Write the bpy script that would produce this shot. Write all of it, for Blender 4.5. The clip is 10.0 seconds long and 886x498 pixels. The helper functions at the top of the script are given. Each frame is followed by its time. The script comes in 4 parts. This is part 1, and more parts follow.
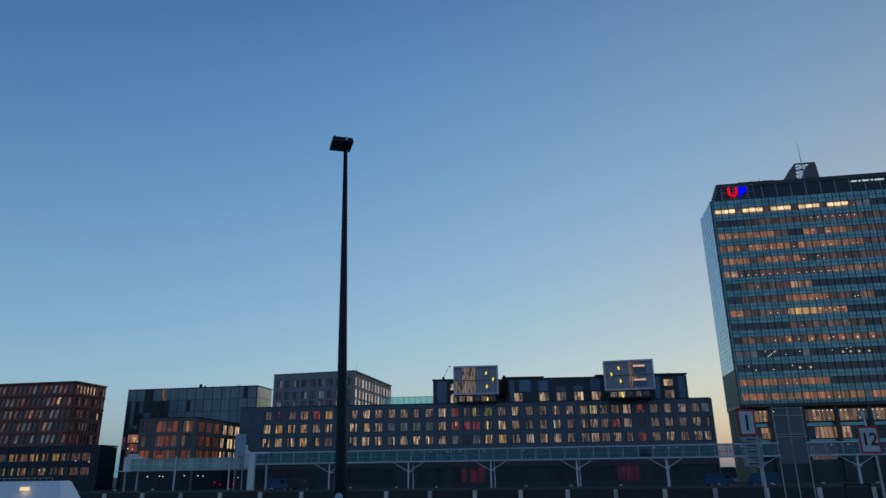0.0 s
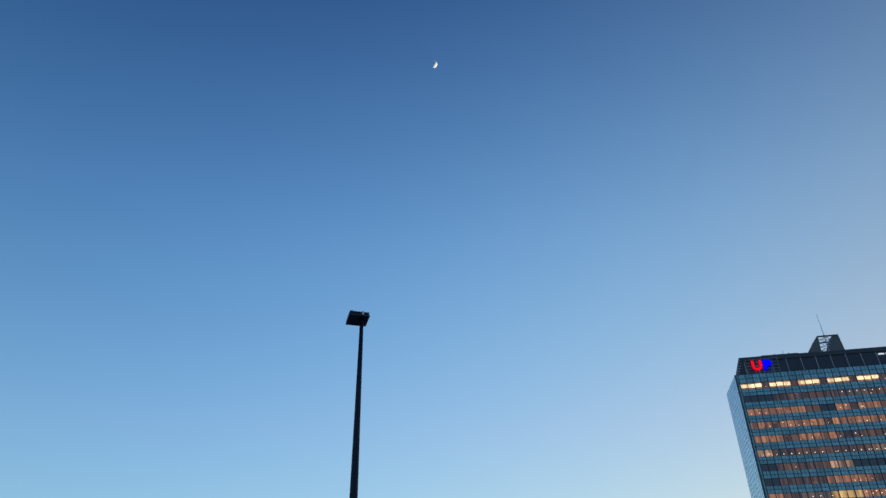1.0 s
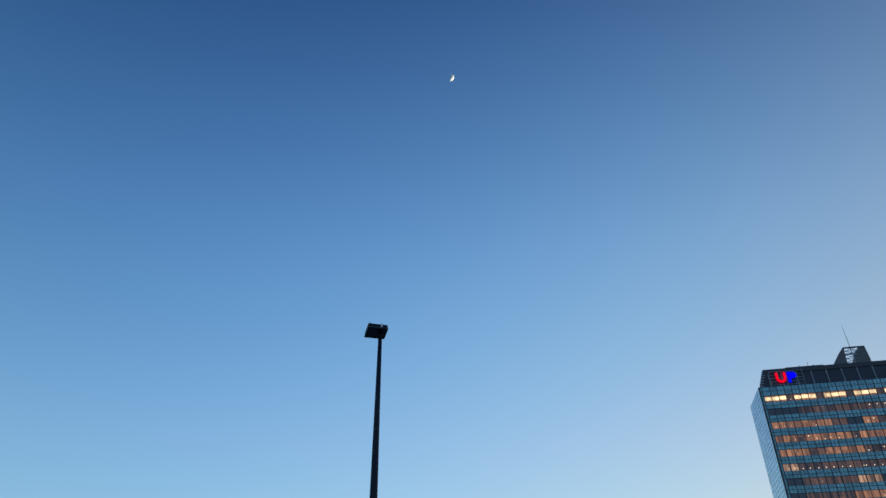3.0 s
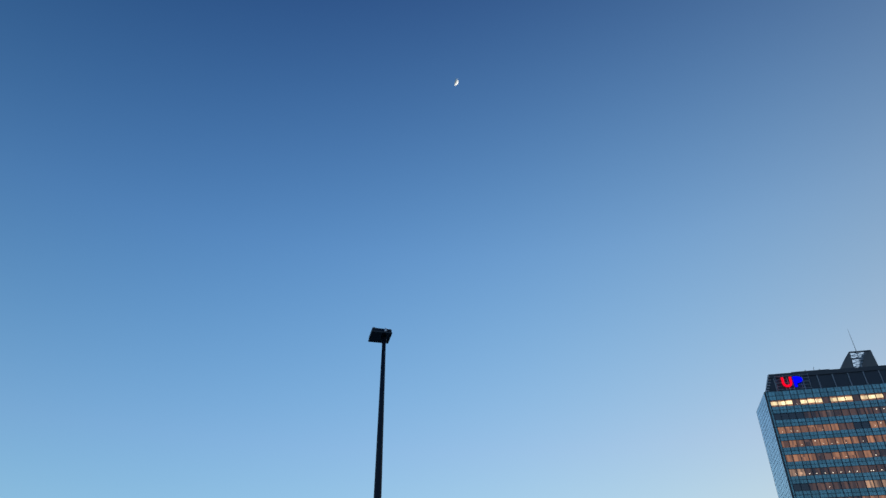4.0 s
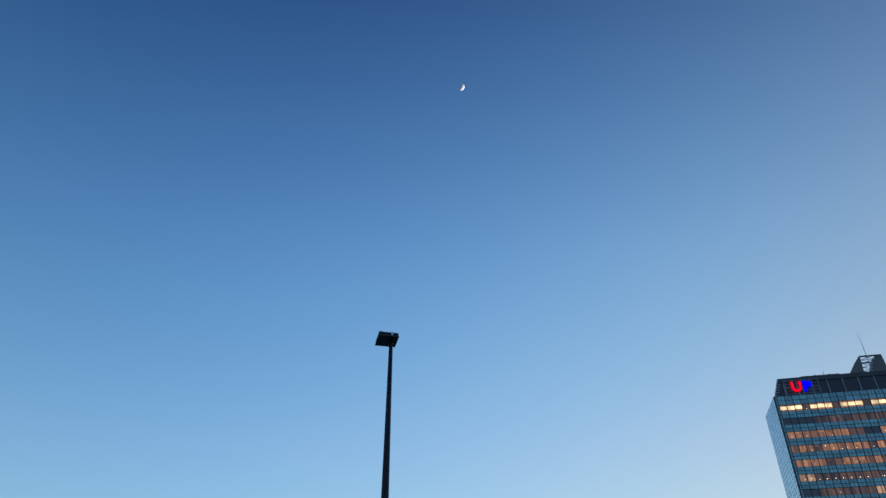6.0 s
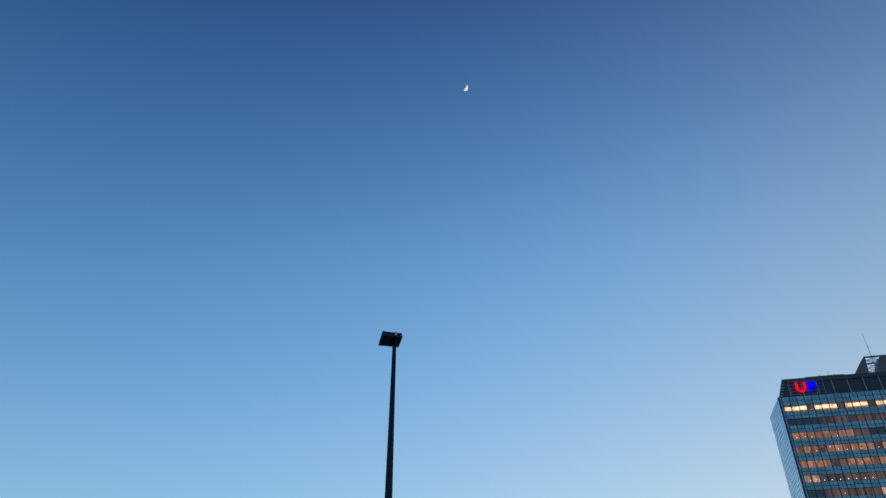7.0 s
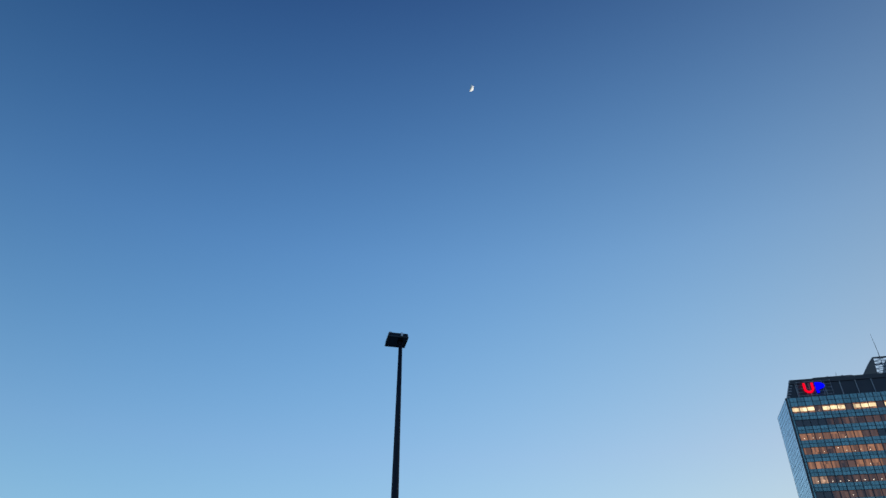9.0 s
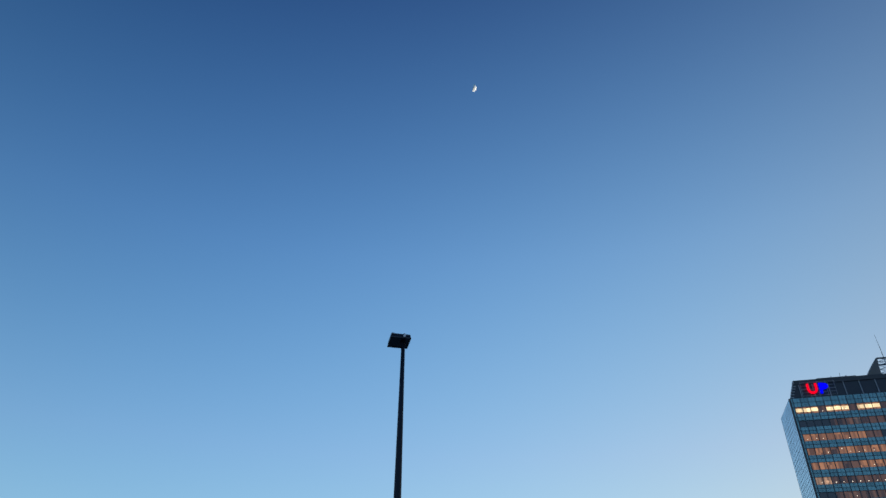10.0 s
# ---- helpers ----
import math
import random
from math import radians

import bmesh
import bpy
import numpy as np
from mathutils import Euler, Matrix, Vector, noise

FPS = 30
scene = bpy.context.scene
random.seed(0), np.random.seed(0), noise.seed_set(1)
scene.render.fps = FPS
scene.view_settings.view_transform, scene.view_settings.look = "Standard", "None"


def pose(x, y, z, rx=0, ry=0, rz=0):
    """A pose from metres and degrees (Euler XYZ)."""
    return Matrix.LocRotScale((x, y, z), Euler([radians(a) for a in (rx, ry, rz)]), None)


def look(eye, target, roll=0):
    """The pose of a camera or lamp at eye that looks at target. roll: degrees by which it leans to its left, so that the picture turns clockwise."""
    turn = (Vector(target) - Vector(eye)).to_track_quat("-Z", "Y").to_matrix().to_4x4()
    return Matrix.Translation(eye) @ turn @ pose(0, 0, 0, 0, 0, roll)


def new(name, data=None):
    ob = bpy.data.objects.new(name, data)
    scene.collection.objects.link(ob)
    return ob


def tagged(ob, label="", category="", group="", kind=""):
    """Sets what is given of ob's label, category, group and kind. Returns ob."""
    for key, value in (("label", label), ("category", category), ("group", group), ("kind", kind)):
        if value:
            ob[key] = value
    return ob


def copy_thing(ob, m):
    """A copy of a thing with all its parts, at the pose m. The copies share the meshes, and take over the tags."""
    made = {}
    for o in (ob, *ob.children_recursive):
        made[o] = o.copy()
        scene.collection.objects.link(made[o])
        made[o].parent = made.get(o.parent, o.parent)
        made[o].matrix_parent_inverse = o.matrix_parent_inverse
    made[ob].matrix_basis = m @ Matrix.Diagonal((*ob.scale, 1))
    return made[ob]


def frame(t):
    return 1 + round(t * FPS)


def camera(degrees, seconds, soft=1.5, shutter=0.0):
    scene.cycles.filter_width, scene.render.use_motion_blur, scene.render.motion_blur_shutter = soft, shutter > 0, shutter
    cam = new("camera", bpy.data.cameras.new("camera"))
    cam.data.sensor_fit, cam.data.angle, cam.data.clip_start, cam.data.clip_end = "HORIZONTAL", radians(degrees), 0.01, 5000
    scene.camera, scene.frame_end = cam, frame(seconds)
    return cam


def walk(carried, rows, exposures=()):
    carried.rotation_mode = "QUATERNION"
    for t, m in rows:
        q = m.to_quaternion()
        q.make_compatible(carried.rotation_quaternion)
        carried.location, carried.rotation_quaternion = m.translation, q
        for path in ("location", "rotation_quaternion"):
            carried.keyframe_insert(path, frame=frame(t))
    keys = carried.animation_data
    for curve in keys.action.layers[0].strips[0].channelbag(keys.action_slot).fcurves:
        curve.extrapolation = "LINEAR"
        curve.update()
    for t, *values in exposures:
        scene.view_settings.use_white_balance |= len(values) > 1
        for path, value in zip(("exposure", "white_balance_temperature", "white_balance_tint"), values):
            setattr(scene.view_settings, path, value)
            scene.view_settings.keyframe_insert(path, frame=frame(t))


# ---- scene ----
# ---------- camera ----------
EYE = 3.0
cam = camera(66.07, 10.0, soft=1.45)
walk(cam, [
    (0.0, pose(-0.065, -0.021, EYE - 0.010, 108.202, 0.714, 0.235)),
    (0.2, pose(-0.052, -0.018, EYE - 0.004, 111.615, 0.572, 0.587)),
    (0.5, pose(-0.033, -0.013, EYE + 0.003, 116.788, 0.363, 1.029)),
    (0.7, pose(-0.022, -0.016, EYE + 0.006, 120.169, 0.299, 1.209)),
    (0.8, pose(-0.016, -0.018, EYE + 0.007, 121.918, 0.267, 1.339)),
    (0.9, pose(-0.009, -0.019, EYE + 0.008, 122.604, 0.238, 1.460)),
    (1.0, pose(-0.004, -0.020, EYE + 0.009, 122.712, 0.212, 1.638)),
    (1.5, pose(0.004, -0.025, EYE - 0.004, 122.989, 0.141, 2.174)),
    (2.0, pose(-0.006, 0.010, EYE + 0.009, 123.290, -0.012, 2.565)),
    (2.5, pose(-0.010, 0.021, EYE + 0.021, 123.555, -0.150, 2.891)),
    (4.0, pose(0.010, 0.013, EYE + 0.023, 124.106, -0.471, 3.455)),
    (4.5, pose(0.017, -0.009, EYE - 0.005, 124.295, -0.474, 3.621)),
    (5.0, pose(0.016, 0.020, EYE + 0.007, 124.383, -0.614, 3.732)),
    (5.5, pose(0.019, 0.000, EYE - 0.019, 124.462, -0.623, 3.879)),
    (7.0, pose(0.013, 0.043, EYE - 0.012, 124.539, -0.794, 4.277)),
    (7.5, pose(0.011, 0.018, EYE - 0.001, 124.536, -0.891, 4.375)),
    (8.0, pose(0.030, 0.017, EYE + 0.001, 124.527, -0.992, 4.478)),
    (8.5, pose(0.027, 0.005, EYE - 0.006, 124.530, -1.054, 4.586)),
    (9.0, pose(0.018, 0.006, EYE - 0.025, 124.585, -1.011, 4.730)),
    (9.5, pose(0.032, -0.008, EYE - 0.009, 124.582, -1.125, 4.804)),
    (10.0, pose(0.019, 0.015, EYE + 0.001, 124.588, -1.151, 4.914)),
], exposures=[(0.0, -0.33), (0.5, -0.2), (1.0, 0.0), (10.0, 0.0)])

# ---------- sky and sun: dusk, the sun just under the horizon to the right ----------
SUN_EL, SUN_AZ = -1.2, 47.0
world = bpy.data.worlds.new("dusk")
scene.world = world
world.use_nodes = True
wn, wl = world.node_tree.nodes, world.node_tree.links
sky = wn.new("ShaderNodeTexSky")
sky.sky_type = "NISHITA"
sky.sun_disc = False
sky.sun_elevation = radians(SUN_EL)
sky.sun_rotation = radians(SUN_AZ)
sky.altitude = 0
sky.air_density, sky.dust_density, sky.ozone_density = 1.0, 1.0, 2.5
# clear dusk air: the afterglow is tinted, and blue scattered light pales towards the horizon
up = wn.new("ShaderNodeTexCoord")
split = wn.new("ShaderNodeSeparateXYZ")
wl.new(up.outputs["Generated"], split.inputs[0])


def by_height(stops):
    ramp = wn.new("ShaderNodeValToRGB")
    for i, (at, c) in enumerate(stops):
        e = ramp.color_ramp.elements[i] if i < 2 else ramp.color_ramp.elements.new(at)
        e.position = at
        e.color = (c[0] / 3, c[1] / 3, c[2] / 3, 1)
    wl.new(split.outputs["Z"], ramp.inputs[0])
    return ramp.outputs[0]


glow = by_height([(0.0, (1.16, 1.34, 0.74)), (0.12, (2.14, 1.32, 0.52)), (0.3, (2.16, 1.22, 0.43)), (0.55, (1.85, 1.5, 0.465)), (0.85, (1.0, 1.3, 0.45))])
blue = by_height([(0.0, (0.07, 0.28, 0.42)), (0.12, (0.02, 0.29, 0.62)), (0.3, (0.033, 0.234, 0.584)), (0.55, (0.016, 0.117, 0.438)), (0.85, (0.0, 0.0, 0.17))])


def blend(kind, a, b):
    x = wn.new("ShaderNodeMix")
    x.data_type, x.blend_type = "RGBA", kind
    x.inputs["Factor"].default_value = 1.0
    wl.new(a, x.inputs["A"]), wl.new(b, x.inputs["B"])
    return x.outputs["Result"]


# the sky overhead brightens smoothly towards the afterglow
tilt = wn.new("ShaderNodeMath")
tilt.operation = "MULTIPLY"
wl.new(split.outputs["X"], tilt.inputs[0]), wl.new(split.outputs["Z"], tilt.inputs[1])
gain = wn.new("ShaderNodeMath")
gain.operation = "MULTIPLY_ADD"
gain.inputs[1].default_value, gain.inputs[2].default_value = 0.36, 1.0
wl.new(tilt.outputs[0], gain.inputs[0])
both = wn.new("ShaderNodeVectorMath")
both.operation = "SCALE"
wl.new(blend("ADD", blend("MULTIPLY", sky.outputs[0], glow), blue), both.inputs[0]), wl.new(gain.outputs[0], both.inputs["Scale"])


def clipped(source, low, high):
    c = wn.new("ShaderNodeClamp")
    c.inputs["Min"].default_value, c.inputs["Max"].default_value = low, high
    wl.new(source, c.inputs["Value"])
    return c.outputs[0]


def product(a, b):
    p = wn.new("ShaderNodeMath")
    p.operation = "MULTIPLY"
    wl.new(a, p.inputs[0]), wl.new(b, p.inputs[1])
    return p.outputs[0]


# the colour shifts slowly and smoothly with height (h) and with the side towards the afterglow (e)
e1, h1 = clipped(split.outputs["X"], -0.6, 0.6), clipped(split.outputs["Z"], 0.0, 0.85)
total = None
for source, weights in (
        (h1, (0.895, 0.694, 0.670)), (e1, (-0.310, -0.388, -0.381)), (product(h1, h1), (-0.795, -0.640, -0.381)), (product(e1, h1), (1.399, 0.981, 0.667)),
        (product(e1, e1), (0.241, 0.099, -0.140)), (product(product(h1, h1), e1), (-0.809, -0.737, -0.375)), (product(product(e1, e1), h1), (-1.212, -1.304, -1.005)),
        (product(product(h1, h1), h1), (-0.516, -0.249, -0.419))):
    term = wn.new("ShaderNodeVectorMath")
    term.operation = "MULTIPLY_ADD"
    term.inputs[1].default_value = weights
    wl.new(source, term.inputs[0])
    if total is None:
        term.inputs[2].default_value = (0.952, 0.957, 0.895)
    else:
        wl.new(total, term.inputs[2])
    total = term.outputs[0]
tinted = wn.new("ShaderNodeVectorMath")
tinted.operation = "MULTIPLY"
wl.new(both.outputs[0], tinted.inputs[0]), wl.new(total, tinted.inputs[1])
wl.new(tinted.outputs[0], wn["Background"].inputs["Color"])
wn["Background"].inputs["Strength"].default_value = 3.0

sun = new("sun", bpy.data.lights.new("sun", "SUN"))
sun.data.energy, sun.data.angle, sun.data.color = 5.0, radians(0.5), (1.0, 0.93, 0.82)
sun_dir = Vector((math.sin(radians(SUN_AZ)) * math.cos(radians(SUN_EL)), math.cos(radians(SUN_AZ)) * math.cos(radians(SUN_EL)), math.sin(radians(SUN_EL))))
sun.matrix_world = look((0, 0, 60), Vector((0, 0, 60)) - sun_dir)


# ---------- materials ----------
def material(name, color, rough=0.6, metal=0.0, vary=0.15, scale=1.0, bump=0.0, per="none", emit=None, power=0.0, spec=0.5):
    """A surface with colour variation at two sizes, fine relief, and a change from piece to piece (per: object, island)."""
    m = bpy.data.materials.new(name)
    m.use_nodes = True
    n, l = m.node_tree.nodes, m.node_tree.links
    p = n["Principled BSDF"]
    p.inputs["Roughness"].default_value, p.inputs["Metallic"].default_value = rough, metal
    p.inputs["Specular IOR Level"].default_value = spec
    co = n.new("ShaderNodeTexCoord")
    big, fine = n.new("ShaderNodeTexNoise"), n.new("ShaderNodeTexNoise")
    big.inputs["Scale"].default_value, fine.inputs["Scale"].default_value = 0.35 * scale, 6.0 * scale
    big.inputs["Detail"].default_value, fine.inputs["Detail"].default_value = 4, 3
    for t in (big, fine):
        l.new(co.outputs["Object"], t.inputs["Vector"])
    add = n.new("ShaderNodeMath")
    add.operation = "ADD"
    l.new(big.outputs["Fac"], add.inputs[0]), l.new(fine.outputs["Fac"], add.inputs[1])
    value = add.outputs[0]
    if per != "none":
        src = n.new("ShaderNodeObjectInfo").outputs["Random"] if per == "object" else n.new("ShaderNodeNewGeometry").outputs["Random Per Island"]
        half = n.new("ShaderNodeMath")
        half.operation = "MULTIPLY_ADD"
        half.inputs[1].default_value, half.inputs[2].default_value = 1.2, -0.6
        l.new(src, half.inputs[0])
        more = n.new("ShaderNodeMath")
        more.operation = "ADD"
        l.new(value, more.inputs[0]), l.new(half.outputs[0], more.inputs[1])
        value = more.outputs[0]
    rng = n.new("ShaderNodeMapRange")
    rng.inputs["From Min"].default_value, rng.inputs["From Max"].default_value = 0.4, 1.6
    rng.inputs["To Min"].default_value, rng.inputs["To Max"].default_value = 1 - vary, 1 + vary
    l.new(value, rng.inputs["Value"])
    mul = n.new("ShaderNodeVectorMath")
    mul.operation = "SCALE"
    mul.inputs[0].default_value = color[:3]
    l.new(rng.outputs[0], mul.inputs["Scale"])
    l.new(mul.outputs[0], p.inputs["Base Color"])
    if bump:
        b = n.new("ShaderNodeBump")
        b.inputs["Strength"].default_value, b.inputs["Distance"].default_value = bump, 0.02
        l.new(fine.outputs["Fac"], b.inputs["Height"]), l.new(b.outputs[0], p.inputs["Normal"])
    if emit:
        p.inputs["Emission Color"].default_value = (*emit, 1)
        p.inputs["Emission Strength"].default_value = power
    return m


def lit_room(name, color, power, spread=0.5, grain=1.0, rough=0.12, pale=0.0):
    """A glowing pane for a lit room: noise and strips paint its uneven, warm light."""
    m = material(name, (0.05, 0.06, 0.07), rough, spec=0.5)
    n, l = m.node_tree.nodes, m.node_tree.links
    p = n["Principled BSDF"]
    co = n.new("ShaderNodeTexCoord")
    mp = n.new("ShaderNodeMapping")
    mp.inputs["Scale"].default_value = (5.2 * grain, 5.2 * grain, 0.5 * grain)
    rnd = n.new("ShaderNodeObjectInfo")
    off = n.new("ShaderNodeMath")
    off.operation = "MULTIPLY"
    off.inputs[1].default_value = 57.0
    l.new(rnd.outputs["Random"], off.inputs[0])
    l.new(co.outputs["Object"], mp.inputs["Vector"]), l.new(off.outputs[0], mp.inputs["Location"])
    tx = n.new("ShaderNodeTexNoise")
    tx.inputs["Scale"].default_value, tx.inputs["Detail"].default_value = 0.6, 2.0
    l.new(mp.outputs[0], tx.inputs["Vector"])
    snap = n.new("ShaderNodeVectorMath")
    snap.operation = "SNAP"
    snap.inputs[1].default_value = (1.0, 50.0, 0.62)
    l.new(mp.outputs[0], snap.inputs[0])
    strip = n.new("ShaderNodeTexWhiteNoise")
    l.new(snap.outputs[0], strip.inputs["Vector"])
    both = n.new("ShaderNodeMix")
    both.inputs["Factor"].default_value = 0.36
    l.new(tx.outputs["Fac"], both.inputs["A"]), l.new(strip.outputs["Value"], both.inputs["B"])
    rng = n.new("ShaderNodeMapRange")
    rng.inputs["From Min"].default_value, rng.inputs["From Max"].default_value = 0.37, 0.63
    rng.inputs["To Min"].default_value, rng.inputs["To Max"].default_value = power * (1 - spread), power * (1 + spread)
    l.new(both.outputs["Result"], rng.inputs["Value"])
    own = n.new("ShaderNodeMath")
    own.operation = "MULTIPLY_ADD"
    own.inputs[1].default_value, own.inputs[2].default_value = 0.8, 0.6
    l.new(rnd.outputs["Random"], own.inputs[0])
    mul = n.new("ShaderNodeMath")
    mul.operation = "MULTIPLY"
    l.new(rng.outputs[0], mul.inputs[0]), l.new(own.outputs[0], mul.inputs[1])
    # the painted glow differs in warmth from object to object
    turn = n.new("ShaderNodeMath")
    turn.operation = "MULTIPLY"
    turn.inputs[1].default_value = 7.31
    part_of = n.new("ShaderNodeMath")
    part_of.operation = "FRACT"
    l.new(rnd.outputs["Random"], turn.inputs[0]), l.new(turn.outputs[0], part_of.inputs[0])
    less = n.new("ShaderNodeMath")
    less.operation = "MULTIPLY"
    less.inputs[1].default_value = pale
    l.new(part_of.outputs[0], less.inputs[0])
    hue = n.new("ShaderNodeMix")
    hue.data_type = "RGBA"
    hue.inputs["A"].default_value, hue.inputs["B"].default_value = (*color, 1), (0.86, 0.74, 0.70, 1)
    l.new(less.outputs[0], hue.inputs["Factor"])
    l.new(hue.outputs["Result"], p.inputs["Emission Color"])
    l.new(mul.outputs[0], p.inputs["Emission Strength"])
    return m


M = {
    "asphalt": material("asphalt", (0.05, 0.05, 0.053), 0.95, vary=0.3, bump=0.4),
    "paving": material("paving", (0.16, 0.155, 0.15), 0.8, vary=0.25, bump=0.3),
    "water": material("water", (0.01, 0.018, 0.022), 0.08, vary=0.2, scale=0.6, bump=0.5),
    "concrete": material("concrete", (0.30, 0.29, 0.275), 0.75, vary=0.22, bump=0.3),
    "quay": material("quay_wall", (0.09, 0.088, 0.086), 0.8, vary=0.3, bump=0.5),
    "pile": material("pile", (0.55, 0.53, 0.49), 0.8, vary=0.3, scale=2, bump=0.4, per="object"),
    "steel": material("painted_steel", (0.42, 0.44, 0.46), 0.45, vary=0.12, scale=2),
    "gallery_steel": material("pale_blue_steel", (0.50, 0.57, 0.62), 0.45, vary=0.12, scale=2),
    "white_steel": material("white_steel", (0.74, 0.76, 0.78), 0.4, vary=0.1, scale=2),
    "black_steel": material("black_steel", (0.011, 0.018, 0.032), 0.5, vary=0.2, scale=3, bump=0.1, spec=0.2),
    "grey_brick": material("grey_brick", (0.108, 0.145, 0.178), 0.85, vary=0.25, scale=1.5, bump=0.4),
    "grey_panel": material("grey_panel", (0.17, 0.16, 0.15), 0.7, vary=0.15, bump=0.15),
    "dark_clad": material("dark_cladding", (0.042, 0.052, 0.065), 0.75, vary=0.2, bump=0.1, spec=0.25),
    "blue_panel": material("blue_panel", (0.10, 0.18, 0.28), 0.3, vary=0.2, per="object"),
    "brown_brick": material("brown_brick", (0.25, 0.105, 0.085), 0.85, vary=0.25, scale=1.5, bump=0.4),
    "frame": material("dark_frame", (0.04, 0.043, 0.048), 0.4, vary=0.12),
    "pale_frame": material("pale_frame", (0.60, 0.62, 0.66), 0.4, vary=0.08),
    "dark_glass": material("dark_glass", (0.012, 0.02, 0.03), 0.06, vary=0.2, per="island", spec=0.8),
    "blue_glass": material("blue_glass", (0.04, 0.10, 0.115), 0.3, vary=0.15, per="object", spec=0.35),
    "teal_glass": material("teal_spandrel", (0.17, 0.345, 0.36), 0.2, metal=0.5, vary=0.22, per="island", spec=0.9),
    "side_glass": material("silver_glass", (0.45, 0.58, 0.64), 0.08, metal=0.9, vary=0.1, per="island"),
    "green_glass": material("green_glass", (0.28, 0.62, 0.57), 0.12, vary=0.15, per="object", spec=0.8),
    "pale_green": material("pale_green_glass", (0.40, 0.74, 0.64), 0.2, metal=0.1, vary=0.12, per="island", spec=0.7),
    "roof": material("roof_felt", (0.05, 0.05, 0.052), 0.9, vary=0.2, bump=0.2),
    "mullion": material("mullion", (0.03, 0.06, 0.08), 0.4, vary=0.12),
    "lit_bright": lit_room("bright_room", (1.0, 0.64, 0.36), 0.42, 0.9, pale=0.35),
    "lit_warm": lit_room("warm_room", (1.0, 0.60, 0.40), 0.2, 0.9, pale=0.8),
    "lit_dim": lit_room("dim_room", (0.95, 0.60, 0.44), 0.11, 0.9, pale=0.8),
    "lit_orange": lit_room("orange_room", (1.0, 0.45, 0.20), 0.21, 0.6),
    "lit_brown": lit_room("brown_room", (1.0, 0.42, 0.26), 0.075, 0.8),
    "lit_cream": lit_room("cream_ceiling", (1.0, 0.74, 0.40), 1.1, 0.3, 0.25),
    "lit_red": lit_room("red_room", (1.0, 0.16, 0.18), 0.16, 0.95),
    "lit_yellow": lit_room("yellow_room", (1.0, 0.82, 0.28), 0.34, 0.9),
    # faint blue-grey glow painted into panes, unlit ones too
    "lit_grey": lit_room("grey_pane_glow", (0.6, 0.7, 0.85), 0.10, 0.5),
    "red_light": material("red_light", (0.05, 0.0, 0.0), 0.6, emit=(1.0, 0.0, 0.02), power=1.1, spec=0.1),
    "blue_light": material("blue_light", (0.0, 0.0, 0.05), 0.6, emit=(0.0, 0.0, 1.0), power=1.25, spec=0.1),
    "bulb": material("bulb", (0.3, 0.3, 0.3), 0.4, emit=(1.0, 0.86, 0.66), power=1.7),
    "white_light": material("white_light", (0.3, 0.3, 0.3), 0.4, emit=(0.8, 0.9, 1.0), power=0.8),
    "board": material("grey_board", (0.10, 0.13, 0.15), 0.35, vary=0.1, per="object"),
    "sign_white": material("sign_white", (0.56, 0.58, 0.61), 0.5, vary=0.06),
    "sign_red": material("sign_red", (0.42, 0.03, 0.04), 0.5, vary=0.1),
    "sign_black": material("sign_black", (0.015, 0.015, 0.02), 0.5, vary=0.1),
    "boat_white": material("boat_white", (0.90, 0.91, 0.92), 0.3, vary=0.08),
    "blue_paint": material("blue_paint", (0.03, 0.12, 0.25), 0.6, vary=0.15),
    "clear_glass": None,
    "sky_glass": material("mirroring_glass", (0.80, 0.85, 0.90), 0.2, metal=0.7, vary=0.15, per="object"),
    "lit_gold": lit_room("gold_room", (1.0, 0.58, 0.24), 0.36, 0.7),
    "arm_glass": material("grey_green_glass", (0.33, 0.48, 0.45), 0.25, vary=0.3, per="object", spec=0.4),
    "plate": material("pale_plate", (0.27, 0.32, 0.38), 0.5, vary=0.12, per="object"),
    "teal_clad": material("teal_grey_cladding", (0.055, 0.08, 0.09), 0.6, vary=0.15, bump=0.1, spec=0.3),
    "crown_clad": material("crown_cladding", (0.046, 0.053, 0.064), 0.6, vary=0.2, bump=0.1),
    "matte": material("matte_dark", (0.08, 0.085, 0.095), 0.95, vary=0.35, scale=2, spec=0.05),
    "shop_glass": material("shop_glass", (0.055, 0.06, 0.075), 0.6, vary=0.2, per="object", spec=0.15),
    "side_bar": material("side_mullion", (0.13, 0.18, 0.22), 0.5, vary=0.1),
    "box_glass": material("box_glass", (0.13, 0.20, 0.28), 0.06, vary=0.12, per="object", spec=0.8),
    "haze_glass": material("sea_grey_glass", (0.16, 0.26, 0.29), 0.2, vary=0.15, per="object", spec=0.4),
    "olive_clad": material("olive_cladding", (0.20, 0.20, 0.145), 0.6, vary=0.3, scale=2, bump=0.2),
    "room_orange": lit_room("orange_office", (1.0, 0.43, 0.19), 0.235, 0.45, 0.4),
    "room_brown": lit_room("brown_office", (1.0, 0.48, 0.28), 0.06, 0.6, 0.35),
    "room_warm": lit_room("warm_office", (1.0, 0.55, 0.30), 0.27, 0.6, 0.45, pale=0.15),
    "room_tan": lit_room("tan_office", (1.0, 0.58, 0.32), 0.15, 0.5, 0.5),
    "room_dim": lit_room("dim_office", (0.95, 0.62, 0.48), 0.075, 0.6, 0.4),
    "room_gold": lit_room("gold_office", (1.0, 0.60, 0.20), 0.45, 0.5, 0.5),
    "moon": material("moon_rock", (0.80, 0.81, 0.82), 0.9, vary=0.3, scale=0.25),
}


